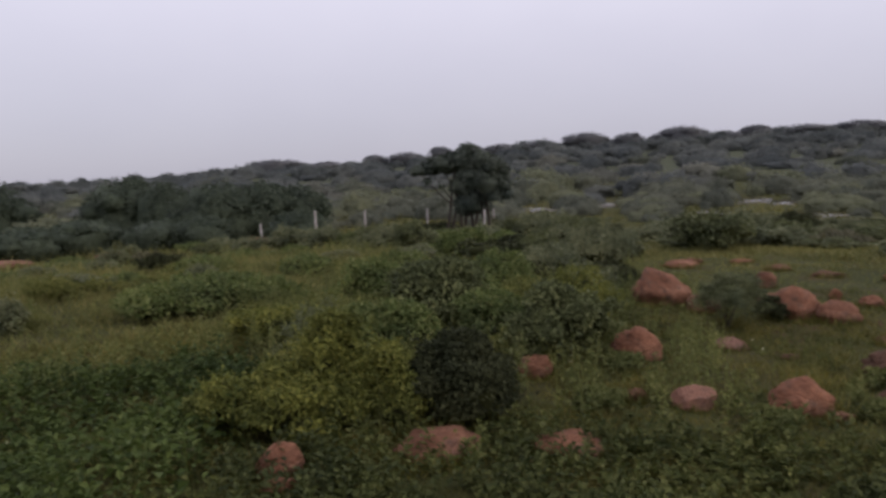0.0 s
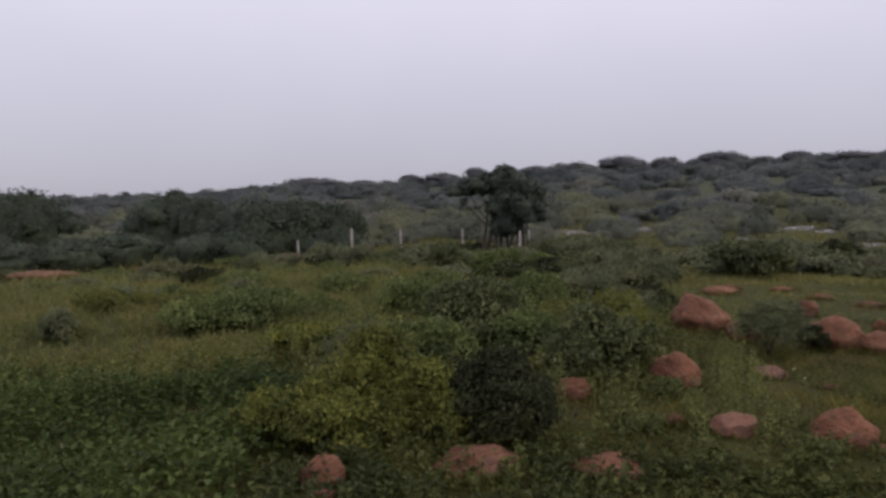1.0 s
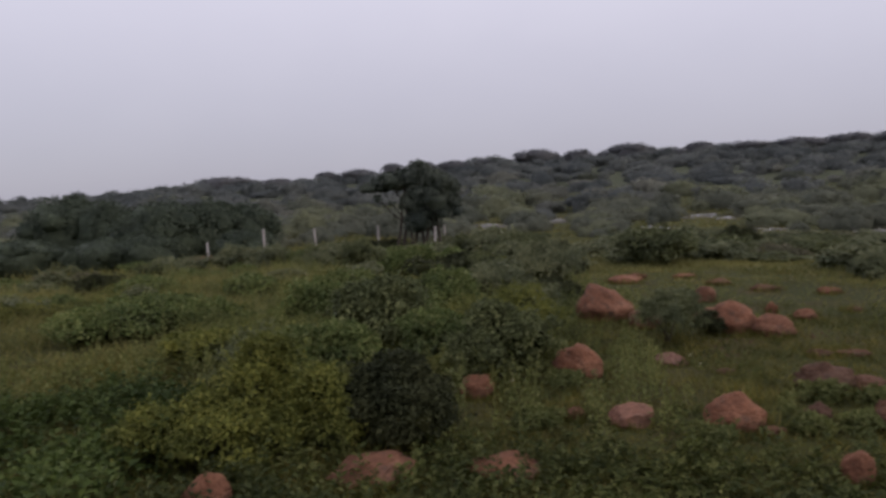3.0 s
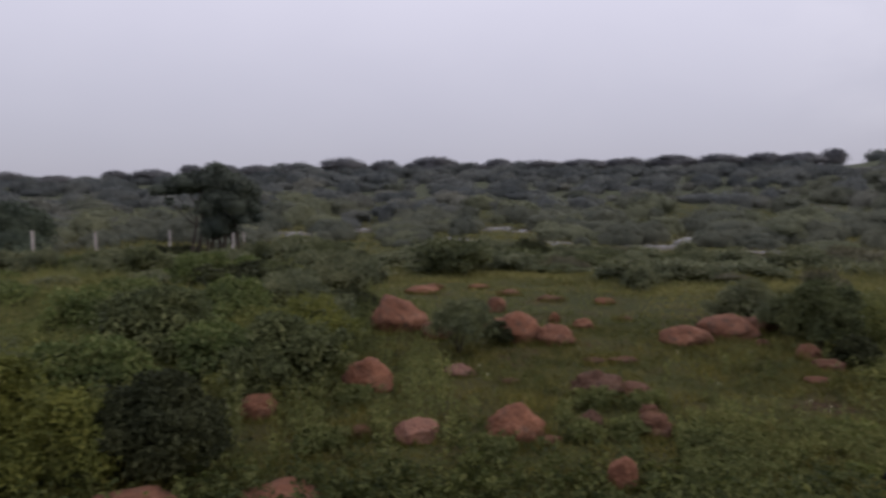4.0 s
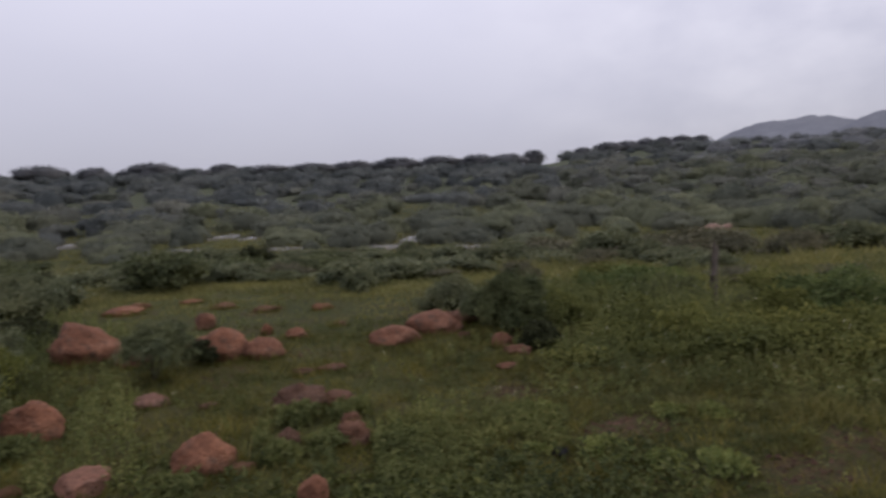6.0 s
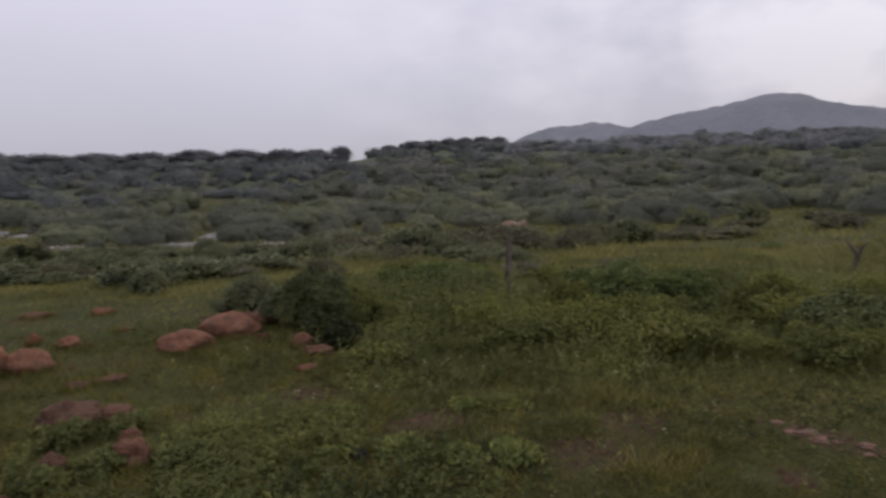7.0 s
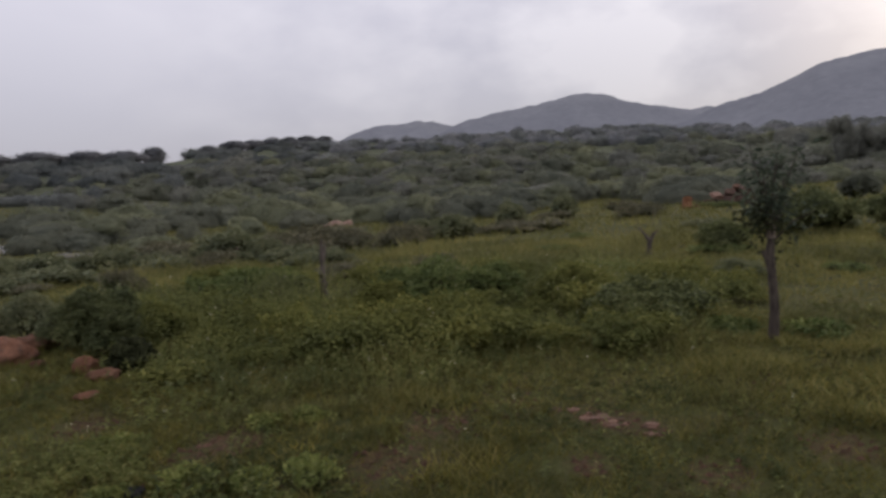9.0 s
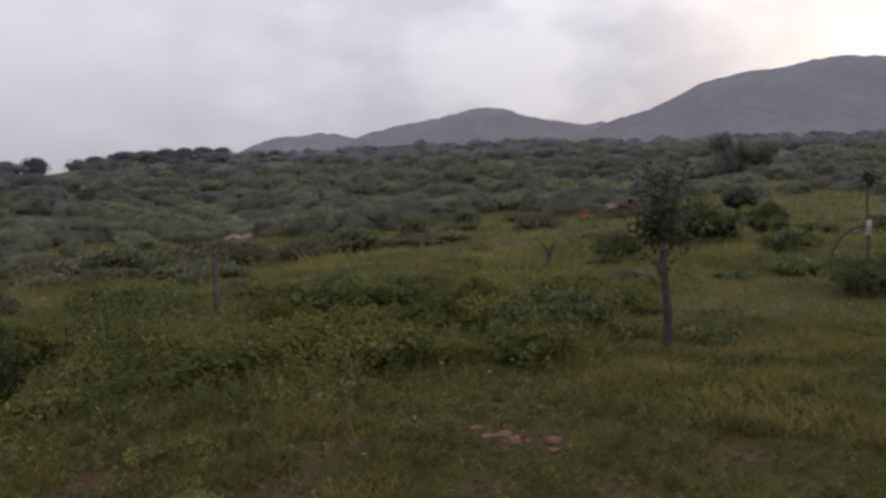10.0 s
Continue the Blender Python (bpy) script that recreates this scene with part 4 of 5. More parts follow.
def tree(x, y, h, w, label, seed, clear=0.25, material=None, leaf=0.22, n=1500, trunks=1, flat=1.0, lobes=7, r=0.03, bark=None, name="tree", group="", lean=0.0, bushy=False, core=0.24, low=0.3, crown_lobes=None):
    """A tree: tapering trunk or trunks, limbs that reach into the crown, and a crown of leaf clumps with gaps."""
    g = np.random.default_rng(seed)
    root = new(name)
    root.matrix_world = pose(x, y, gz(x, y) - 0.05, 0, 0, 0)
    tagged(root, label, "tree", group)
    base = h * clear
    lob = []
    for i in range(lobes):
        a = 2 * math.pi * (i + g.random() * 0.8) / lobes
        q = g.uniform(0.18, 0.36) * w
        up = g.uniform(low, 0.75)
        z = base + (h - base) * up
        if low < 0.3:
            q = q * (0.35 + 0.95 * up)
        s = g.uniform(0.16, 0.27) * w
        lob.append((q * math.cos(a) + lean * z, q * math.sin(a), z, s, s, min(h - z, (h - base) * 0.34) * flat))
    lob.append((lean * h, 0, base + (h - base) * 0.55, w * core, w * core, (h - base) * 0.42))
    if bushy:
        lob = [(x + lean * z, y, z, rx, ry, rz) for x, y, z, rx, ry, rz in dome_lobes(g, w, h, lobes)]
    if crown_lobes:
        lob = crown_lobes
    p, out = outer(g, n, lob, 0.88, 1.12)
    d = unit(np.cross(out, g.normal(size=out.shape)) + out * 0.4)
    q2, e = sprays(g, lob, max(10, n // 60), w * 0.03)
    p, d = np.concatenate([p, q2]), np.concatenate([d, e])
    out = np.concatenate([out, e])
    size = leaf * g.uniform(0.55, 1.4, len(p))
    crown = leaves(p, d, size, size * 0.65, g, face=out + np.array([0, 0, 0.25]))
    part("crown", shell_mesh("crown", [with_leaves(lumps(lob, g, 9, 6, 0.82, 0.20), crown)], material or M_TREE), root)
    for i in range(trunks):
        off = np.array([(i - (trunks - 1) / 2) * w * 0.09, g.normal() * 0.05 * w, 0]) if trunks > 1 else np.zeros(3)
        pts = [off, off + np.array([g.normal() * 0.015 * h + lean * base * 0.5, g.normal() * 0.015 * h, base * 0.6]), off * 0.9 + np.array([lean * base, 0, base]),
               np.array([lean * h * 0.8, 0, h * 0.78]) + off * 0.6]
        stem = limb("trunk", pts, np.array([1.25, 0.95, 0.8, 0.2]) * r * h, bark or M_BARK, root, 8)
    for i in range(min(lobes, 5)):
        c = np.array(lob[i][:3])
        b = np.array([lean * base, 0, base * 0.95])
        limb("limb", [b, (b + c) / 2 + np.array([0, 0, -0.04 * h]), c], np.array([0.5, 0.35, 0.12]) * r * h, bark or M_BARK, stem, 5)
    return root


# the many-stemmed tree at the fence, and the dark trees left of it
x, y = 0.95, 27.4
gf = np.random.default_rng(70)
fence_crown = [(u, gf.uniform(-0.45, 0.45), z - 0.38, rx, rx * 0.9, rz) for u, z, rx, rz in (
    (-1.88, 3.22, 0.32, 0.22), (-1.45, 3.30, 0.43, 0.32), (-0.98, 3.44, 0.43, 0.36), (-0.54, 3.44, 0.50, 0.46), (0.04, 3.86, 0.42, 0.36),
    (-0.18, 3.48, 0.50, 0.43), (0.47, 3.48, 0.46, 0.43), (0.90, 3.30, 0.43, 0.36), (1.30, 3.08, 0.36, 0.36), (0.11, 2.83, 0.58, 0.50),
    (0.69, 2.75, 0.58, 0.43), (1.19, 2.61, 0.40, 0.32), (1.45, 2.21, 0.21, 0.20), (0.90, 2.21, 0.36, 0.28), (-0.25, 2.54, 0.43, 0.43),
    (0.04, 1.96, 0.50, 0.58), (0.47, 1.81, 0.43, 0.43), (-0.32, 1.81, 0.25, 0.43), (-1.55, 2.82, 0.14, 0.14), (-1.05, 2.64, 0.10, 0.10))]
tree(x, y, 3.8, 2.6, "dark many-stemmed tree standing in the fence line", 70, 0.30, M_TREE_DARK, 0.12, 4200, 8, 0.55, 20, 0.018, crown_lobes=fence_crown)
for az, r, h, w, s in ((-33.2, 44, 3.9, 5.0, 71), (-24.0, 44, 3.6, 4.4, 72), (-21.4, 43, 3.2, 3.4, 75), (-17.5, 36, 3.0, 5.0, 73), (-14.2, 37, 3.0, 4.0, 76), (-11.2, 38, 2.7, 3.2, 77), (-37, 40, 3.6, 4.5, 78)):
    x, y = polar(az, r)
    x -= 0.66
    tree(x, y, h, w, "broad dark green tree at the edge of the field", s, 0.03, M_TREE, 0.15, 4000, 2, 1.0, 13, 0.02, group="dark field-edge trees", bushy=True)

for az, r, h, w, s in ((-37.5, 33, 1.7, 4.4, 171), (-31.5, 34, 1.5, 3.6, 172), (-28.0, 36, 1.6, 4.2, 173), (-22.8, 35, 1.5, 3.6, 174), (-19.8, 34, 1.7, 3.4, 175), (-12.6, 33, 1.6, 3.0, 176)):
    x, y = polar(az, r)
    tree(x, y, h, w, "low dark thorn tree at the edge of the field", s, 0.03, M_TREE, 0.11, 2200, 2, 1.0, 11, 0.02, group="dark field-edge trees", bushy=True)

# wide-crowned trees along the ridge
for i, (az, el, wd) in enumerate(((-13.3, 1.72, 4.2), (-9.5, 1.4, 3), (-5.7, 1.82, 1.6), (-3.2, 1.92, 2.6), (-0.4, 2.28, 1.8), (2.0, 2.3, 1.9), (4.4, 2.25, 2.6),
                                  (7.3, 2.38, 3.0), (10.9, 2.92, 4.0), (14.3, 2.68, 2.7), (18.2, 2.98, 4.3), (21.6, 2.45, 2.4), (23.3, 2.72, 2.0), (26.4, 2.7, 3.4),
                                  (30.0, 2.74, 3.6), (33.0, 2.66, 3.0), (36.5, 2.96, 3.4), (39.9, 2.98, 3.2), (43.0, 2.82, 2.4), (45.3, 2.92, 2.8), (47.3, 2.98, 1.7),
                                  (51.3, 2.95, 1.6), (53.2, 3.25, 2.4), (54.6, 3.3, 1.8), (56.0, 3.42, 1.7), (57.3, 3.42, 1.5), (58.6, 3.46, 1.8), (60.0, 3.4, 1.5))):
    r = float(ridge_far(az)) - 1.5
    x, y = polar(az, r)
    h = 1.7 + r * math.tan(radians(el + (-0.10 if 20 < az < 46 and i % 3 else 0.05))) - gz(x, y)
    w = 2 * r * math.tan(radians(wd / 2)) * (1.0 if 9 < az < 20 or az > 50 else 1.25)
    tree(x, y, h, w, "flat-crowned dark tree on the ridge line, paled with haze", 400 + i, 0.04, M_RIDGE_TREE, 0.24, 1500, 2, 1.0, 11, 0.025, group="ridge trees",
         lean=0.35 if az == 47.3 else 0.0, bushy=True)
for az, r, el, w in ((98.2, 80, 2.95, 3.0), (99.3, 82, 2.45, 3.4), (100.6, 84, 2.2, 3.2)):
    x, y = polar(az, r)
    tree(x, y, 1.7 + r * math.tan(radians(el)) - gz(x, y), w, "tall dark tree rising above the scrub", 460 + int(10 * (az - 98)), 0.10, M_SCRUB_MID, 0.2, 1600, 2, 0.8, 12, 0.02, core=0.2, low=0.05)

# the small tree in the meadow: bare trunk, a forked top, drooping leaves
g = np.random.default_rng(5)
sap = new("small_tree")
sap.matrix_world = pose(8.5, -0.28, gz(8.5, -0.28) - 0.03, 0, 0, 0)
tagged(sap, "small tree with a bare grey-brown trunk and sparse drooping leaves", "tree")
bole = limb("trunk", [(0, 0, 0), (0.01, -0.012, 0.35), (0.01, 0.012, 0.66), (0.0, 0.035, 0.82), (0.01, 0.02, 1.0), (0.02, 0.03, 1.12)],
     (0.054, 0.044, 0.039, 0.048, 0.032, 0.024), M_BARK, sap, 12)
limb("cut_stub", [(0.0, 0.03, 0.79), (0.01, 0.075, 0.85), (0.01, 0.095, 0.885)], (0.036, 0.026, 0.014), M_BARK, bole, 8)
limb("pale_top", [(0.01, 0.02, 1.0), (0.015, 0.02, 1.10), (0.015, 0.02, 1.16)], (0.044, 0.040, 0.036), M_PALE_BARK, bole, 8)
tips = []
for i in range(17):
    a = 2.4 * i + g.uniform(-0.4, 0.4)
    up = g.uniform(0, 1)
    reach = g.uniform(0.14, 0.42) * (1 - 0.35 * up)
    e = np.array([reach * math.cos(a), reach * math.sin(a), 1.24 + 0.60 * up])
    b = np.array([0.01, 0.02, g.uniform(0.95, 1.12)])
    m = (b + e) / 2 + np.array([0, 0, 0.06])
    limb("branch", [b, m, e], (0.012, 0.008, 0.003), M_BARK, bole, 5)
    tips += [(b + (e - b) * f) for f in (0.45, 0.6, 0.75, 0.9, 1.0)]
tips = np.array(tips)
k = 5
pp = np.repeat(tips, k, 0) + g.normal(size=(len(tips) * k, 3)) * 0.045
dd = g.normal(size=pp.shape) + np.array([0, 0, -0.5])
sz = g.uniform(0.05, 0.11, len(pp))
part("crown", quads_mesh("crown", leaves(pp, dd, sz, sz * 0.45, g), M_TREE), sap)
shoot = np.concatenate([np.array([0.02, 0.03, 1.08]) + g.normal(size=(60, 3)) * np.array([0.14, 0.14, 0.10]), np.array([0.0, 0.13, 1.22]) + g.normal(size=(150, 3)) * np.array([0.10, 0.08, 0.10])])
part("lower_leaves", quads_mesh("lower_leaves", leaves(shoot, g.normal(size=shoot.shape) + np.array([0, 0, -0.6]), 0.08, 0.035, g), M_DARK), sap)

# the dead trunk on the weedy mound
dead = new("dead_trunk")
dead.matrix_world = pose(9.67, 5.28, gz(9.67, 5.28) - 0.05, 0, 0, 20) @ Matrix.Diagonal((0.95, 0.95, 0.98, 1))
tagged(dead, "broken pale dead trunk standing in the weeds", "dead tree")
snag = limb("trunk", [(0, 0, 0), (0.02, 0, 0.2), (-0.035, 0.01, 0.42), (0.0, 0, 0.56), (0.05, 0.01, 0.72), (0.03, 0.01, 0.86), (0.06, 0.01, 1.0)], (0.060, 0.050, 0.054, 0.040, 0.042, 0.028, 0.010), M_DEAD, dead, 9)
limb("broken_branch", [(-0.03, 0, 0.46), (-0.11, 0.02, 0.54), (-0.16, 0.02, 0.53)], (0.032, 0.025, 0.012), M_BARK, snag, 6)
limb("broken_branch", [(0.04, 0, 0.70), (0.12, -0.02, 0.80), (0.15, -0.02, 0.93)], (0.032, 0.022, 0.008), M_DEAD, snag, 6)
limb("broken_branch", [(0.0, 0, 0.30), (0.10, -0.03, 0.36), (0.15, -0.04, 0.33)], (0.026, 0.018, 0.008), M_DEAD, snag, 6)
limb("broken_branch", [(0.0, 0, 0.16), (0.14, -0.05, 0.14), (0.2, -0.05, 0.08)], (0.02, 0.012, 0.006), M_DEAD, snag, 6)

stick = new("forked_stump")
stick.matrix_world = pose(15.2, 1.4, gz(15.2, 1.4) - 0.05, 0, 0, 100)
tagged(stick, "weathered forked stump on the grassy slope", "dead tree")
stump_stem = limb("trunk", [(0, 0, 0), (0.02, 0, 0.25), (0.0, 0, 0.4)], (0.07, 0.055, 0.05), M_DEAD, stick, 8)
limb("fork", [(0, 0, 0.38), (-0.06, 0, 0.52), (-0.14, 0, 0.6)], (0.045, 0.03, 0.012), M_DEAD, stump_stem, 6)
limb("fork", [(0, 0, 0.38), (0.08, 0, 0.5), (0.2, 0, 0.66)], (0.045, 0.03, 0.012), M_DEAD, stump_stem, 6)
x, y = polar(53.3, 20.6)
twig = new("pale_stump")
twig.matrix_world = pose(x, y, gz(x, y) - 0.03, 0, 0, 30)
tagged(twig, "small pale bent stump at the edge of the gully", "dead tree")
limb("trunk", [(0, 0, 0), (0.03, 0, 0.22), (-0.05, 0.02, 0.4), (-0.1, 0.02, 0.5)], (0.05, 0.045, 0.035, 0.012), M_PALE_BARK, twig, 7)

# ---------------------------------------------------------------- fence posts and the capped post


def post(x, y, h, tilt, label):
    bm = bmesh.new()
    bmesh.ops.create_cube(bm, size=1)
    for v in bm.verts:
        k = 0.8 if v.co.z > 0 else 1.0
        v.co = (v.co.x * 0.10 * k, v.co.y * 0.09 * k, (v.co.z + 0.5) * (h + 0.3) - 0.3)
    bmesh.ops.bevel(bm, geom=bm.edges[:] + bm.verts[:], offset=0.02, segments=2, affect="EDGES", profile=0.6)
    bmesh.ops.subdivide_edges(bm, edges=[e for e in bm.edges if e.calc_length() > 0.5], cuts=8)
    for v in bm.verts:
        v.co += noise.noise_vector(v.co * 7 + Vector((x, y, 0))) * 0.008
    me = bpy.data.meshes.new("fence_post")
    bm.to_mesh(me)
    bm.free()
    me.materials.append(M_POST)
    ob = new("fence_post", me)
    ob.matrix_world = pose(x, y, gz(x, y), tilt, tilt * 0.5, g.uniform(-20, 20))
    return tagged(ob, label, "fence post", "stone posts along the fence")


for x, y, h, tilt in ((-5.33, 29.44, 1.50, 1.0), (-3.3, 29.73, 1.42, -1.0), (-0.72, 29.9, 1.36, 1.5), (2.0, 28.4, 1.3, -2.0), (1.48, 26.86, 1.25, 3.0), (-7.48, 28.98, 1.05, -2)):
    post(x, y, h, tilt, "rough pale grey stone fence post")

px, py = 12.31, -3.25
cap = new("capped_post")
cap.matrix_world = pose(px, py, gz(px, py) - 0.05, 0, 0, -107)
tagged(cap, "thin weathered post with a white-painted top", "post")
limb("shaft", [(0, 0, 0), (0.005, 0, 0.45), (0, 0, 0.75)], (0.034, 0.031, 0.029), M_DEAD, cap, 8)
limb("white_top", [(0, 0, 0.735), (0, 0, 0.745), (0.005, 0, 0.86), (0.008, 0, 0.955), (0.008, 0, 0.96)], (0.025, 0.033, 0.033, 0.032, 0.01), M_WHITE, cap, 10, "white-painted top")
hose = new("bent_hose", grid_mesh("bent_hose", tube([(0.46 * math.cos(a), 0.03 * math.sin(3 * a), 0.32 + 0.56 * math.sin(a)) for a in np.linspace(-0.25, math.pi + 0.25, 26)],
                                                  np.full(26, 0.010), 8), M_BLACK, True))
hose.matrix_world = pose(px + 0.06 * math.sin(radians(107)), py + 0.06 * math.cos(radians(107)), gz(px, py) - 0.06, 0, 0, -107)
tagged(hose, "black hose bent in an arch against a post", "hose")
x, y = 15.17, -4.15
thin = new("thin_sapling")
thin.matrix_world = pose(x, y, gz(x, y) - 0.05, 0, 0, 0)
tagged(thin, "thin dark sapling with a small tuft of leaves", "tree")
limb("trunk", [(0, 0, 0), (0.02, 0, 0.6), (0, 0.02, 1.1), (0.01, 0, 1.45)], (0.028, 0.024, 0.018, 0.01), M_BARK, thin, 8)
tp = np.array([0.01, 0, 1.47]) + g.normal(size=(90, 3)) * np.array([0.06, 0.06, 0.06])
part("crown", quads_mesh("crown", leaves(tp, g.normal(size=tp.shape), 0.09, 0.04, g), M_DARK), thin)

bm = bmesh.new()
bmesh.ops.create_grid(bm, x_segments=10, y_segments=8, size=0.5)
for v in bm.verts:
    c = v.co.copy()
    v.co = Vector((c.x * 0.17, c.y * 0.08, 0.015 + 0.035 * noise.noise(c * 6) + 0.02 * noise.noise(c * 15)))
me = bpy.data.meshes.new("plastic_scrap")
bm.to_mesh(me)
bm.free()
me.materials.append(M_BLACK)
scrap = new("plastic_scrap", me)
mod = scrap.modifiers.new("thickness", "SOLIDIFY")
mod.thickness = 0.003
scrap.matrix_world = pose(4.08, 3.23, gz(4.08, 3.23) + 0.02, 12, 8, 30)
tagged(scrap, "crumpled scrap of black plastic lying in grass", "litter")

# ---------------------------------------------------------------- rubble of a fallen wall, and far bare rocks


def block(x, y, z, size, turn, material, label, seed, name="rubble_stone", group="rubble of the fallen wall"):
    g = np.random.default_rng(seed)
    bm = bmesh.new()
    bmesh.ops.create_cube(bm, size=1)
    bmesh.ops.subdivide_edges(bm, edges=bm.edges[:], cuts=3, use_grid_fill=True)
    for v in bm.verts:
        c = Vector((v.co.x * size[0], v.co.y * size[1], v.co.z * size[2]))
        v.co = c * (1 - 0.10 * (abs(v.co.x) + abs(v.co.y) + abs(v.co.z) > 1.3)) + noise.noise_vector(c * 4 + Vector((seed, 0, 0))) * min(size) * 0.18
    me = bpy.data.meshes.new(name)
    bm.to_mesh(me)
    bm.free()
    me.materials.append(material)
    ob = new(name, me)
    ob.matrix_world = pose(x, y, z, *turn)
    return tagged(ob, label, "stone", group)


rx, ry = polar(87.6, 33)
for i, (u, v, zz, s, turn, mat, lab) in enumerate((
        (0.0, 0.0, 0.24, (0.38, 0.34, 0.46), (0, 14, 10), M_BRICK, "orange laterite block standing upright"),
        (0.42, 0.1, 0.06, (0.46, 0.34, 0.16), (4, 0, 30), M_RUBBLE, "pale stone block lying in grass"),
        (0.75, 0.25, 0.14, (0.46, 0.36, 0.30), (0, 6, 70), M_RUIN, "dark brownish stone block"),
        (1.15, 0.2, 0.14, (0.5, 0.4, 0.3), (3, -8, 15), M_RUIN, "dark brownish stone block"),
        (1.0, 0.35, 0.44, (0.60, 0.4, 0.15), (0, -14, 20), M_RUBBLE, "pale stone slab lying on rubble"),
        (1.5, 0.3, 0.18, (0.5, 0.45, 0.38), (8, 4, 50), M_RUIN, "dark brownish stone block"),
        (1.42, 0.4, 0.50, (0.6, 0.36, 0.22), (6, 20, 10), M_RUIN, "dark stone slab tilted on rubble"),
        (1.9, 0.3, 0.2, (0.52, 0.4, 0.42), (0, 12, 80), M_RUIN, "dark brownish stone block"),
        (1.85, 0.5, 0.6, (0.5, 0.4, 0.3), (10, -6, 35), M_RUIN, "dark stone block on rubble"),
        (2.35, 0.3, 0.15, (0.45, 0.4, 0.32), (0, 3, 5), M_RUIN, "dark brownish stone block"),
        (1.62, 0.45, 0.72, (0.5, 0.2, 0.14), (0, 24, 15), M_RUBBLE, "pale narrow slab leaning on rubble"))):
    a = radians(87.6)
    x, y = rx + u * 1.2 * math.cos(a) + v * math.sin(a), ry - u * 1.2 * math.sin(a) + v * math.cos(a)
    block(x, y, gz(x, y) + zz, s, turn, mat, lab, 500 + i)
for i, (az, r, w, h, mat) in enumerate(((60.6, 41, 1.1, 0.42, M_PALE), (61.5, 41, 0.6, 0.4, M_PALE), (59.8, 40.5, 0.5, 0.25, M_PALE), (69.4, 38, 0.6, 0.28, M_ROCK_DULL),
                                        (71.8, 39, 0.4, 0.25, M_ROCK_DULL), (-16.0, 33, 1.9, 0.40, M_ROCK), (-14.8, 33.5, 1.0, 0.3, M_ROCK), (-26.2, 31, 1.3, 0.25, M_ROCK), (-33.4, 30, 2.4, 0.3, M_ROCK), (106.2, 13.5, 0.3, 0.14, M_PALE))):
    x, y = polar(az, r)
    rock(x, y, w, h, "bare pale rock on the scrubby slope" if mat in (M_PALE, M_ROCK_LIGHT) else "low bank of bare red earth and rock", 540 + i, material=mat, group="bare rocks far off")

# ---------------------------------------------------------------- stuff: far scrub, grass, weeds
g = np.random.default_rng(31)
protos = {True: [], False: []}     # near bushes with finer leaves, far ones with coarser
for fine, count, leaf in ((True, 560, 0.048), (False, 210, 0.078)):
    for i in range(9):
        lob = dome_lobes(g, 1.0, 1.0, 7 if fine else 4)
        p, out = outer(g, count, lob, 0.86, 1.14)
        d = unit(np.cross(out, g.normal(size=out.shape)) + out * 0.3)
        sz = leaf * g.uniform(0.6, 1.5, len(p))
        protos[fine].append(with_leaves(lumps(lob, g, 8 if fine else 7, 5 if fine else 4, 0.89, 0.14), leaves(p, d, sz, sz * 0.8, g, face=out + np.array([0, 0, 0.25]))))
POOLS = ((6.8, 59, 2.8), (12.4, 61, 1.8), (20.0, 47, 2.2), (22.9, 61, 2.6), (25.0, 58, 2.0), (27.3, 44, 2.4), (35.3, 41, 2.8), (37.4, 51, 1.3), (42.6, 37.5, 2.2), (60.6, 41.5, 2.2))


def scrub(n, azs, rs, wide, tall, seed, thick=0.0, dark=0.4):
    """Thorn bushes over a stretch of slope, sorted into light, dark and far, haze-tinted ones."""
    g = np.random.default_rng(seed)
    for _ in range(n):
        az = g.uniform(*azs)
        r = math.sqrt(g.uniform(rs[0] ** 2, rs[1] ** 2))
        edge = float(ridge_far(az))
        if r > edge + 2 or (48.2 < az < 50.0 and r > 113):
            continue
        x, y = polar(az, r)
        if float(vnoise(x, y, 9)) < thick:
            continue
        w = wide[0] + (wide[1] - wide[0]) * g.random() ** 1.6
        h = min(w * g.uniform(0.45, 0.8), g.uniform(*tall))
        if any(abs(az - a) * r / 57.3 < pw * 0.34 + w * 0.30 and r < rr for a, rr, pw in POOLS):
            continue
        q, faces = protos[r < 62][g.integers(9)]
        c, s = math.cos(a0 := g.uniform(0, 6.28)), math.sin(a0)
        m = np.array([[c * w, -s * w, 0], [s * w, c * w, 0], [0, 0, h]])
        # Bushes farther off take the haze-tinted tones.
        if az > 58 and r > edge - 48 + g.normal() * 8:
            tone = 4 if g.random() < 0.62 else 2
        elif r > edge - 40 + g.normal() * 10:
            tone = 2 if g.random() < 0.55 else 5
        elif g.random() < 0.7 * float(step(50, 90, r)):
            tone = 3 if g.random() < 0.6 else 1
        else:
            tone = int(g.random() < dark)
        bushes[tone].append((q @ m.T + np.array([x, y, gz(x, y) - 0.25 * h]), faces))


bushes = ([], [], [], [], [], [])
scrub(330, (-48, 66), (35, 64), (1.2, 5.0), (0.9, 2.6), 81, 0.30, 0.6)
scrub(170, (2, 50), (35, 60), (1.0, 4.0), (0.8, 2.0), 87, 0.0, 0.7)
scrub(1200, (-48, 76), (58, 124), (1.5, 5.4), (1.0, 2.8), 82, 0.08, 0.6)
scrub(420, (66, 125), (47, 105), (1.2, 4.6), (1.0, 2.5), 83, 0.16, 0.6)
scrub(850, (50, 125), (85, 192), (2.0, 6.4), (1.4, 3.2), 84, 0.10, 0.6)
scrub(230, (-48, 50), (106, 123), (2.0, 5.0), (1.4, 2.2), 85)
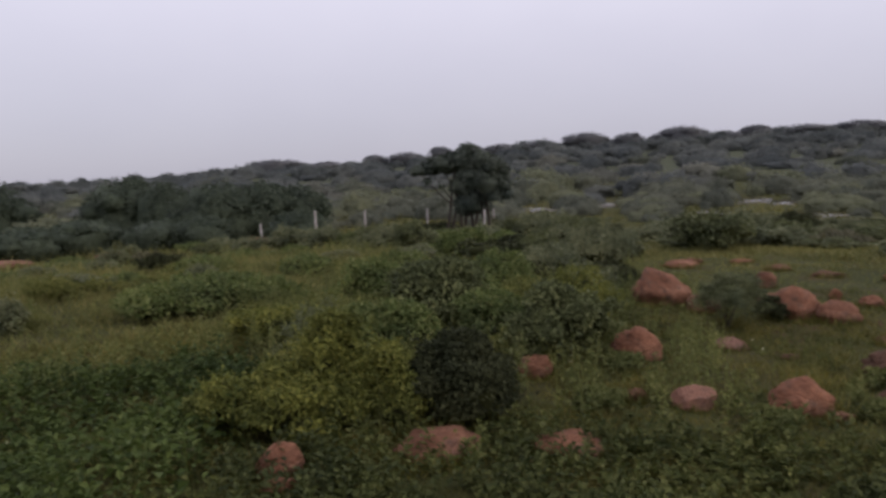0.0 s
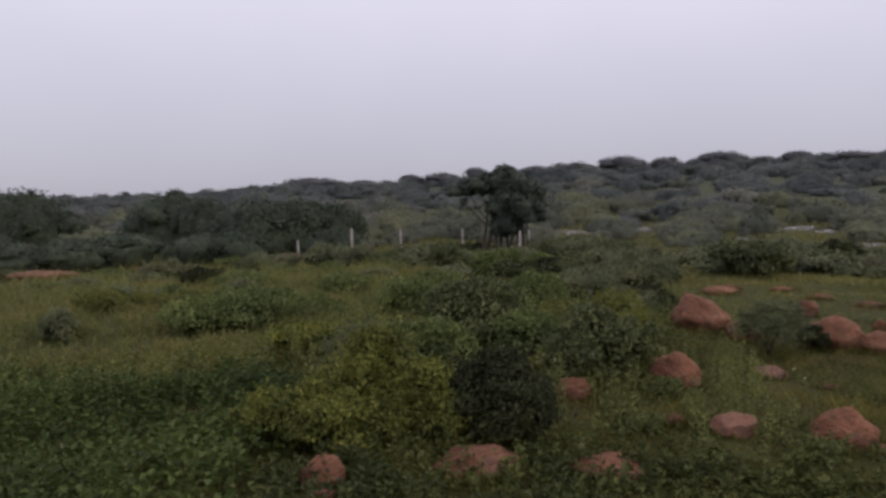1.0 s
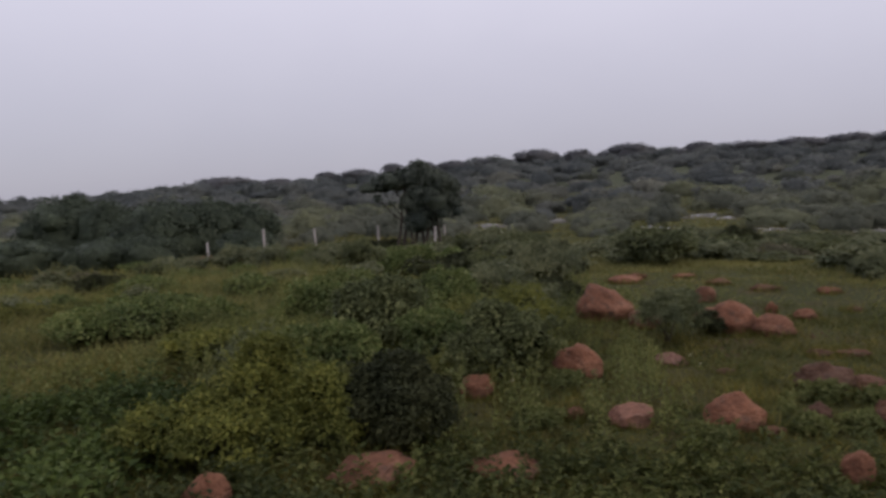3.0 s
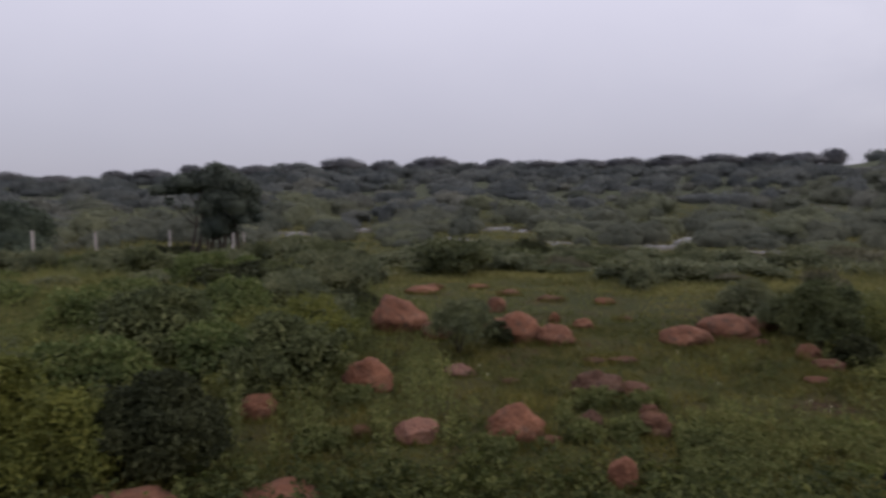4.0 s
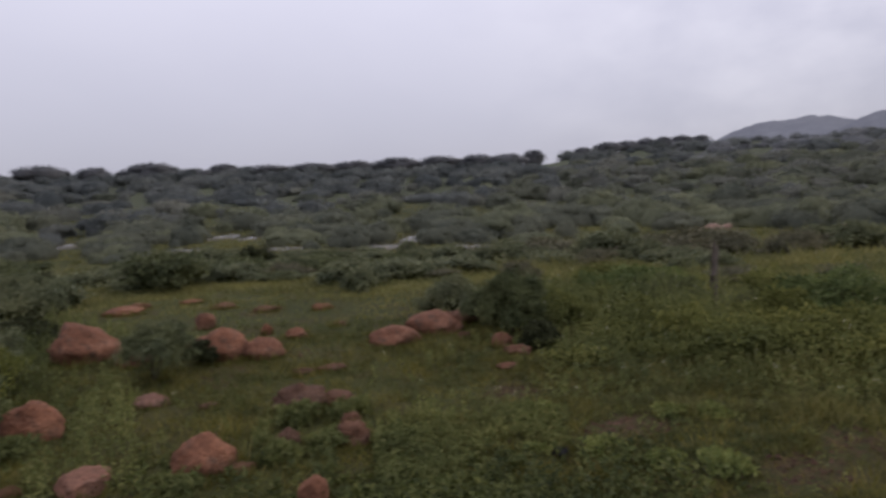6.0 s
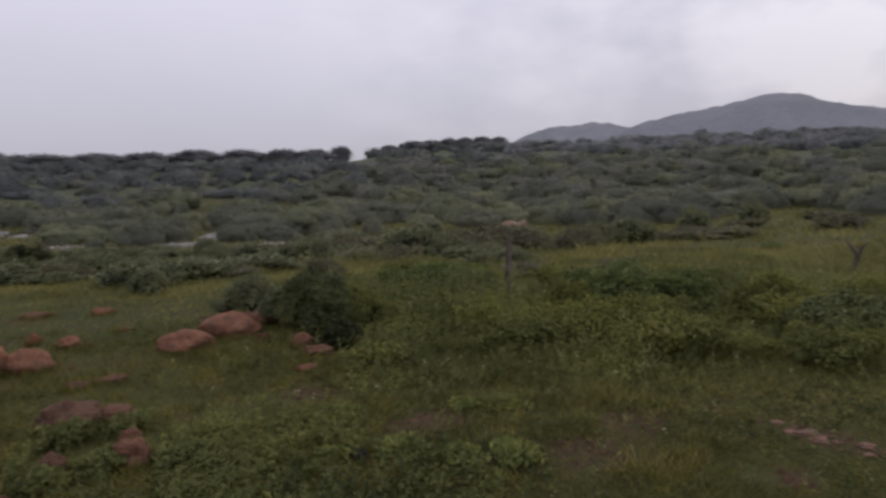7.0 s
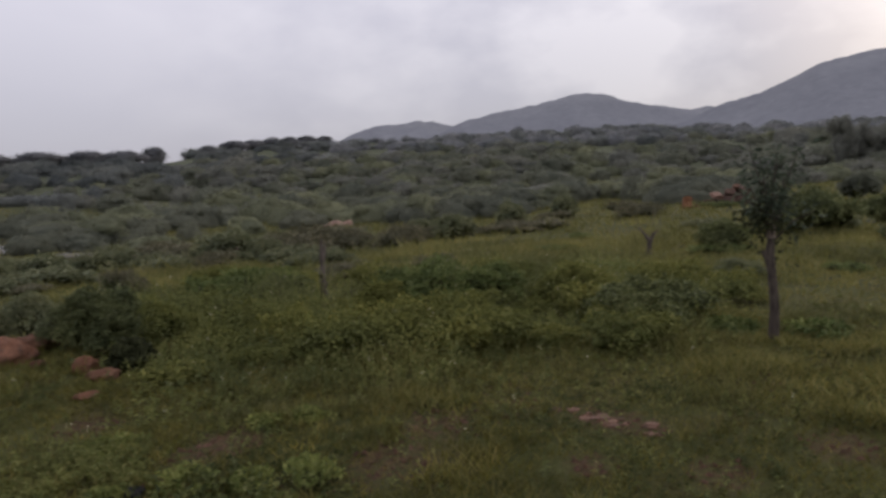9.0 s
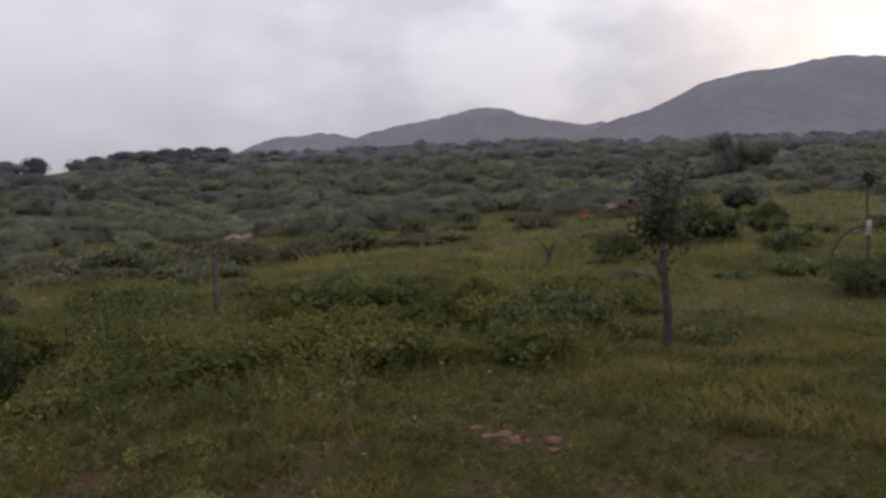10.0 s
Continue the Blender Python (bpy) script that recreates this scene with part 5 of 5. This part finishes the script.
scrub(230, (50, 125), (140, 190), (2.4, 5.6), (1.4, 2.4), 86)
EDGE = ((58, 42.5), (64, 44), (67.5, 40), (71.4, 39.5), (74.3, 38), (76.8, 41), (79.4, 45), (81.7, 49), (84.3, 42.5), (86.7, 38.5), (91, 38), (95, 41))
for i in range(34):       # the dark front of the thicket above the grassy slope
    az = 63 + 29 * (i + g.random()) / 34
    r = float(np.interp(az, [e[0] for e in EDGE], [e[1] for e in EDGE])) + g.uniform(0, 4.5)
    x, y = polar(az, r)
    w, h, a = g.uniform(2.0, 4.6), g.uniform(1.2, 2.3), g.uniform(0, 6.28)
    c, q = math.cos(a) * w, math.sin(a) * w
    shape, faces = protos[True][g.integers(9)]
    bushes[int(g.random() < 0.75)].append((shape @ np.array([[c, -q, 0], [q, c, 0], [0, 0, h]]).T + np.array([x, y, gz(x, y) - 0.25 * h]), faces))
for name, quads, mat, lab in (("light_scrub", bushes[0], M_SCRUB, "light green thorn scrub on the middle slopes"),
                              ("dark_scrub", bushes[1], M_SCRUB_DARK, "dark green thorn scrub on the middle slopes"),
                              ("grey_scrub", bushes[3], M_SCRUB_MID, "thorn scrub on the upper slopes, greyed with haze"),
                              ("far_scrub", bushes[4], M_RIDGE_FAR, "scrub below the far hills, paled with haze"),
                              ("dark_ridge_scrub", bushes[5], M_RIDGE_DARK, "dark thorn trees on the far ridge, tinted slate with haze"),
                              ("ridge_scrub", bushes[2], M_RIDGE, "thorn scrub covering the far ridge, greyed with haze")):
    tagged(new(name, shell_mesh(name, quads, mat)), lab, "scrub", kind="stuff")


def scatter(n, azs, rs, power, seed):
    g = np.random.default_rng(seed)
    az = np.radians(g.uniform(*azs, n))
    r = rs[0] + (rs[1] - rs[0]) * g.random(n) ** power
    return CX + r * np.sin(az), CY + r * np.cos(az), r, g


def sward(x, y):
    """Height of the grass."""
    r, az = np.hypot(x - CX, y - CY), bearing(x, y)
    field = step(6, 8, y) * step(10, -4, az) * 0.07
    slope = step(10, 15, r) * 0.08
    mound = step(6.2, 7.5, r) * step(42, 50, az) * step(96, 84, az) * 0.03
    open_turf = 1 - 0.6 * step(2.6, 1.4, np.hypot((x - 5.0) / 1.1, (y - 11.2) / 1.5))
    return open_turf * (0.052 + field + slope + mound) * (0.45 + 1.3 * vnoise(x, y, 0.9) * (0.25 + 1.5 * vnoise(x, y, 0.28) ** 1.5))


def blades(n, azs, rs, power, seed, per, wide, tall=1.0):
    x, y, r, g = scatter(n, azs, rs, power, seed)
    rr, az = np.hypot(x - CX, y - CY), bearing(x, y)
    herbs = step(7, 8.6, rr) * step(14, 12, rr) * step(46, 52, az) * step(90, 82, az)
    keep = g.random(n) > np.maximum(0.94 * bare(x, y), 0.8 * herbs)
    x, y = x[keep], y[keep]
    h = sward(x, y)
    z = ground_z(x, y)
    x, y, z, h = (np.repeat(v, per) for v in (x, y, z, h))
    m = len(x)
    h = h * g.uniform(0.45, 1.4, m) * tall
    b = np.stack([x + g.normal(size=m) * 0.035 * wide / 0.006, y + g.normal(size=m) * 0.035 * wide / 0.006, z - 0.01], 1)
    a = g.uniform(0, 2 * math.pi, m)
    s = np.stack([np.cos(a), np.sin(a), np.zeros(m)], 1) * (wide * g.uniform(0.5, 1.3, m))[:, None]
    lean = np.stack([g.normal(size=m) * 0.7 * h, g.normal(size=m) * 0.7 * h, h], 1)
    return np.stack([b - s, b + s, b + lean], 1)


tall_tris = np.concatenate([blades(11000, (52, 116), (5.6, 9.5), 1.0, 98, 4, 0.008, 1.2), blades(40000, (-48, 125), (8, 20), 0.75, 92, 4, 0.012),
                             blades(30000, (-48, 125), (18, 80), 0.8, 93, 4, 0.033, 1.3)])
grass_tris = np.concatenate([blades(60000, (-48, 125), (1.6, 9), 0.75, 91, 5, 0.0055), blades(9000, (125, 312), (0.3, 7), 0.7, 96, 4, 0.007), blades(4000, (-48, 125), (0.2, 2.2), 0.6, 97, 5, 0.005)])
g6 = np.random.default_rng(95)
tufts = []
for cx, cy, rr in RING:
    m = int(260 * rr / 0.2)
    a = g6.uniform(0, 2 * math.pi, m)
    q = rr * g6.uniform(0.85, 1.3, m)
    x, y = cx + q * np.cos(a), cy + q * np.sin(a)
    h = g6.uniform(0.03, 0.13, m) * (0.4 + 1.2 * vnoise(x, y, 0.25))
    b = np.stack([x, y, ground_z(x, y) - 0.01], 1)
    s1 = np.stack([-np.sin(a), np.cos(a), 0 * a], 1) * 0.005
    tufts.append(np.stack([b - s1, b + s1, b + np.stack([g6.normal(size=m) * 0.4 * h, g6.normal(size=m) * 0.4 * h, h], 1)], 1))
grass_tris = np.concatenate([grass_tris, *tufts])
tall_grass = new("tall_grass", tris_mesh("tall_grass", tall_tris, M_MEADOW))
tagged(tall_grass, "taller pale yellowish-green meadow grass", "grass", kind="stuff")
grass = new("grass", tris_mesh("grass", grass_tris, M_GRASS))
tagged(grass, "short green meadow grass with yellowish blades", "grass", kind="stuff")


def weeds(x, y, tall, leaf, slim, per, seed, spread=0.5, clump=0.7):
    """Leafy herbs: leaves spiralling up a slender stem at each place."""
    g = np.random.default_rng(seed)
    n = len(x)
    z = ground_z(x, y)
    h = tall * g.uniform(0.6, 1.2, n) * (0.3 + 1.5 * vnoise(x, y, clump) ** 1.5)
    t = np.tile(np.linspace(0.15, 1, per), n)
    a = np.tile(np.arange(per) * 2.4, n) + np.repeat(g.uniform(0, 6.28, n), per)
    hh = np.repeat(h, per)
    lx, ly = np.repeat(g.normal(size=n) * 0.2, per), np.repeat(g.normal(size=n) * 0.2, per)
    out = np.stack([np.cos(a), np.sin(a), 0.25 + 0.5 * t], 1) + g.normal(size=(n * per, 3)) * 0.25
    base = np.stack([np.repeat(x, per) + lx * hh * t, np.repeat(y, per) + ly * hh * t, np.repeat(z, per) + hh * t], 1)
    base[:, :2] += out[:, :2] * (hh * (1 - t) * 0.35 * spread)[:, None]
    s = leaf * g.uniform(0.6, 1.25, n * per) * (1.1 - 0.4 * t)
    lv = leaves(base, out, s, s * slim, g, face=np.array([0, 0, 1.0]))
    w = 0.0035
    foot = np.stack([x, y, z - 0.01], 1)
    tip = base.reshape(n, per, 3)[:, -1]
    sx = np.array([w, 0, 0])
    st = np.stack([foot - sx, foot + sx, tip + sx * 0.4, tip - sx * 0.4], 1)
    return np.concatenate([lv, st]), tip


x1, y1, r1, g1 = scatter(5200, (-46, 60), (2.2, 4.9), 0.8, 101)
k1 = g1.random(5200) < step(5.0, 3.6, r1) * (0.25 + vnoise(x1, y1, 0.5)) * step(62, 48, bearing(x1, y1))
k1 &= (x1 > -1.25) | (g1.random(5200) < 0.25)
x2, y2, r2, g2 = scatter(12000, (42, 96), (5.6, 13.5), 0.9, 103)
az2 = bearing(x2, y2)
k2 = g2.random(12000) < step(5.6, 8.0, r2 + (vnoise(x2, y2, 1.3) - 0.5) * 2) * step(43, 52, az2) * step(93, 80, az2) * step(13.5, 11, r2) * (0.1 + 0.9 * vnoise(x2, y2, 0.8))
w2, tip2 = weeds(x2[k2], y2[k2], (0.10 + 0.30 * step(5.8, 8.4, r2))[k2], 0.048, 0.5, 12, 104, clump=0.9)
x3, y3, r3, g3 = scatter(11000, (-46, 118), (3.2, 15), 0.8, 105)
k3 = g3.random(11000) < 0.22 + 0.75 * step(0.55, 0.75, vnoise(x3, y3, 0.8)) * step(75, 40, bearing(x3, y3))
x4, y4, r4, g4 = scatter(9000, (-46, 6), (6.5, 24), 0.8, 107)
k4 = g4.random(9000) < 0.15 + 0.7 * step(0.5, 0.7, vnoise(x4, y4, 1.2))
w4, _ = weeds(x4[k4], y4[k4], 0.32, 0.052, 0.55, 11, 108, clump=1.1)
x6, y6, r6, g7 = scatter(3600, (-20, 16), (4.6, 11), 0.8, 111)
k6 = g7.random(3600) < 0.2 + 0.8 * vnoise(x6, y6, 0.6)


def clear_view(x, y):
    """False right in front of a rock, where the turf stays open."""
    ok = np.ones(len(x), bool)
    for cx, cy, rr in RING + SIGHT * 3:
        d = math.hypot(cx - CX, cy - CY)
        ux, uy = (cx - CX) / d, (cy - CY) / d
        along, side = (x - cx) * ux + (y - cy) * uy, (x - cx) * uy - (y - cy) * ux
        ok &= ~((np.abs(side) < rr * 0.9 + 0.02) & (along < 0.1) & (along > -rr - (1.6 if rr == 0.12 else 0.7)))
    return ok


x8, y8, r8, g10 = scatter(15000, (4, 118), (2.4, 10.0), 0.85, 117)
k8 = g10.random(15000) < (0.15 + 0.85 * step(0.42, 0.62, vnoise(x8, y8, 0.5))) * (1 - bare(x8, y8))
w8, _ = weeds(x8[k8], y8[k8], 0.065, 0.030, 0.6, 6, 118, clump=0.3)
x7, y7, r7, g9 = scatter(2600, (24, 48), (3.0, 5.6), 0.9, 115)
k7 = (g9.random(2600) < step(0.35, 0.65, vnoise(x7, y7, 0.55)) * step(6.5, 5, r7)) & clear_view(x7, y7)
w7, _ = weeds(x7[k7], y7[k7], 0.13, 0.040, 0.55, 11, 116, clump=0.4)
g8 = np.random.default_rng(113)
clump_shapes = []
for i in range(5):
    lob = bush_lobes(g8, 1.0, 0.5, 6)
    cp, _ = outer(g8, 70, lob, 0.8, 1.0)
    cr = g8.uniform(0.07, 0.13, (len(cp), 1))
    p, d = outer(g8, 900, np.concatenate([cp, cr, cr, cr * 0.7], 1), 0.6, 1.2)
    sz = 0.066 * g8.uniform(0.5, 1.2, len(p))
    i2, e2 = outer(g8, 420, lob, 0.5, 0.95)
    p, d, sz = np.concatenate([p, i2]), np.concatenate([d, e2]), np.concatenate([sz, np.full(len(i2), 0.07)])
    lv = leaves(p, unit(np.cross(d, g8.normal(size=d.shape)) + d * 0.5), sz, sz * 0.55, g8, face=d * 0.7 + np.array([0, 0, 0.9]))
    clump_shapes.append(with_leaves(lumps(lob, g8, 6, 4, 0.4, 0.2), lv))
clumps = []
for n, azs, rs in ((175, (47, 91), (7.0, 11.6)), (46, (-38, 8), (6.8, 18)), (20, (-18, 10), (5.2, 10.5)), (14, (74, 112), (10, 26))):
    for _ in range(n):
        x, y = polar(g8.uniform(*azs), rs[0] + (rs[1] - rs[0]) * g8.random() ** 0.8)
        k, a = g8.uniform(0.35, 0.85) * (0.45 if azs[1] == 112 else 1.0), g8.uniform(0, 6.28)
        if 85 < bearing(x, y) < 99 and math.hypot(x - CX, y) < 9.6:
            continue
        if any(math.hypot(x - cx, y - cy) < rr + 0.35 * k + 0.1 for cx, cy, rr in RING + SIGHT) or not all(clear_view(x + np.array([-0.3, 0, 0.3]) * k, y + np.array([0, 0, 0]))):
            continue
        c, q = math.cos(a) * k, math.sin(a) * k
        shape, faces = clump_shapes[g8.integers(5)]
        clumps.append((shape @ np.array([[c, -q, 0], [q, c, 0], [0, 0, k * g8.uniform(0.6, 1.3)]]).T + np.array([x, y, gz(x, y) - 0.03]), faces))
tagged(new("weed_clumps", shell_mesh("weed_clumps", clumps, M_CLUMP)), "rounded clumps of leafy yellowish-green weeds", "weeds", kind="stuff")


k1 &= clear_view(x1, y1) | (g1.random(5200) < 0.5)
w1, _ = weeds(x1[k1], y1[k1], 0.17, 0.058, 0.62, 12, 102)
k6 &= clear_view(x6, y6)
w6, _ = weeds(x6[k6], y6[k6], 0.30, 0.045, 0.5, 12, 112)
k3 &= clear_view(x3, y3)
w3, tip3 = weeds(x3[k3], y3[k3], 0.13, 0.036, 0.5, 9, 106, clump=0.4)
near_weeds = new("leafy_weeds", quads_mesh("leafy_weeds", np.concatenate([w1, w8]), M_LEAFY))
tagged(near_weeds, "low leafy green weeds with small rounded leaves", "weeds", kind="stuff")
herbs = new("meadow_weeds", quads_mesh("meadow_weeds", np.concatenate([w2, w3, w4, w6, w7]), M_HERB))
tagged(herbs, "leafy green weeds growing through the grass", "weeds", kind="stuff")

g5 = np.random.default_rng(109)
x5, y5 = g5.uniform(-6.0, -1.0, 2600), g5.uniform(2.6, 6.6, 2600)
k5 = g5.random(2600) < step(-0.9, -1.6, x5 + (vnoise(x5, y5, 0.7) - 0.5)) * step(6.7, 6.0, y5 + 0.2 * x5 + 0.6) * (0.35 + 0.65 * vnoise(x5, y5, 0.6))
w5, _ = weeds(x5[k5], y5[k5], 0.28, 0.074, 0.65, 16, 110, 0.9)
bed = new("broadleaf_weeds", quads_mesh("broadleaf_weeds", w5, M_BROAD))
tagged(bed, "dense bed of dark green broad-leaved weeds", "weeds", kind="stuff")

heads = np.concatenate([tip2[g5.random(len(tip2)) < 0.07], tip3[g5.random(len(tip3)) < 0.04]])
hp = np.repeat(heads, 3, 0) + g5.normal(size=(len(heads) * 3, 3)) * 0.008
seeds = new("pale_seed_heads", quads_mesh("pale_seed_heads", leaves(hp, g5.normal(size=hp.shape), 0.018, 0.013, g5), M_FLOWER))
tagged(seeds, "tiny pale seed heads on the weeds", "flowers", kind="stuff")


# crumbs of red soil on the worn patches
xc, yc, rc, gc = scatter(26000, (20, 110), (2.5, 9), 0.8, 121)
kc = gc.random(26000) < bare(xc, yc) * 0.8
xc, yc = xc[kc], yc[kc]
zc = ground_z(xc, yc)
oct_v = np.array([(1, 0, 0), (0, 1, 0), (-1, 0, 0), (0, -1, 0), (0, 0, 0.8), (0, 0, -0.5)], float)
oct_f = np.array([(0, 1, 4), (1, 2, 4), (2, 3, 4), (3, 0, 4)])
size = gc.uniform(0.006, 0.024, len(xc)) * gc.uniform(0.6, 1.2, len(xc))
vv = oct_v[None] * (1 + gc.normal(size=(len(xc), 6, 3)) * 0.35) * size[:, None, None] + np.stack([xc, yc, zc + 0.002], 1)[:, None]
crumbs = new("soil_crumbs", tris_mesh("soil_crumbs", vv[:, oct_f].reshape(-1, 3, 3), M_SOIL))
tagged(crumbs, "crumbs of red-brown soil on worn turf", "soil", kind="stuff")
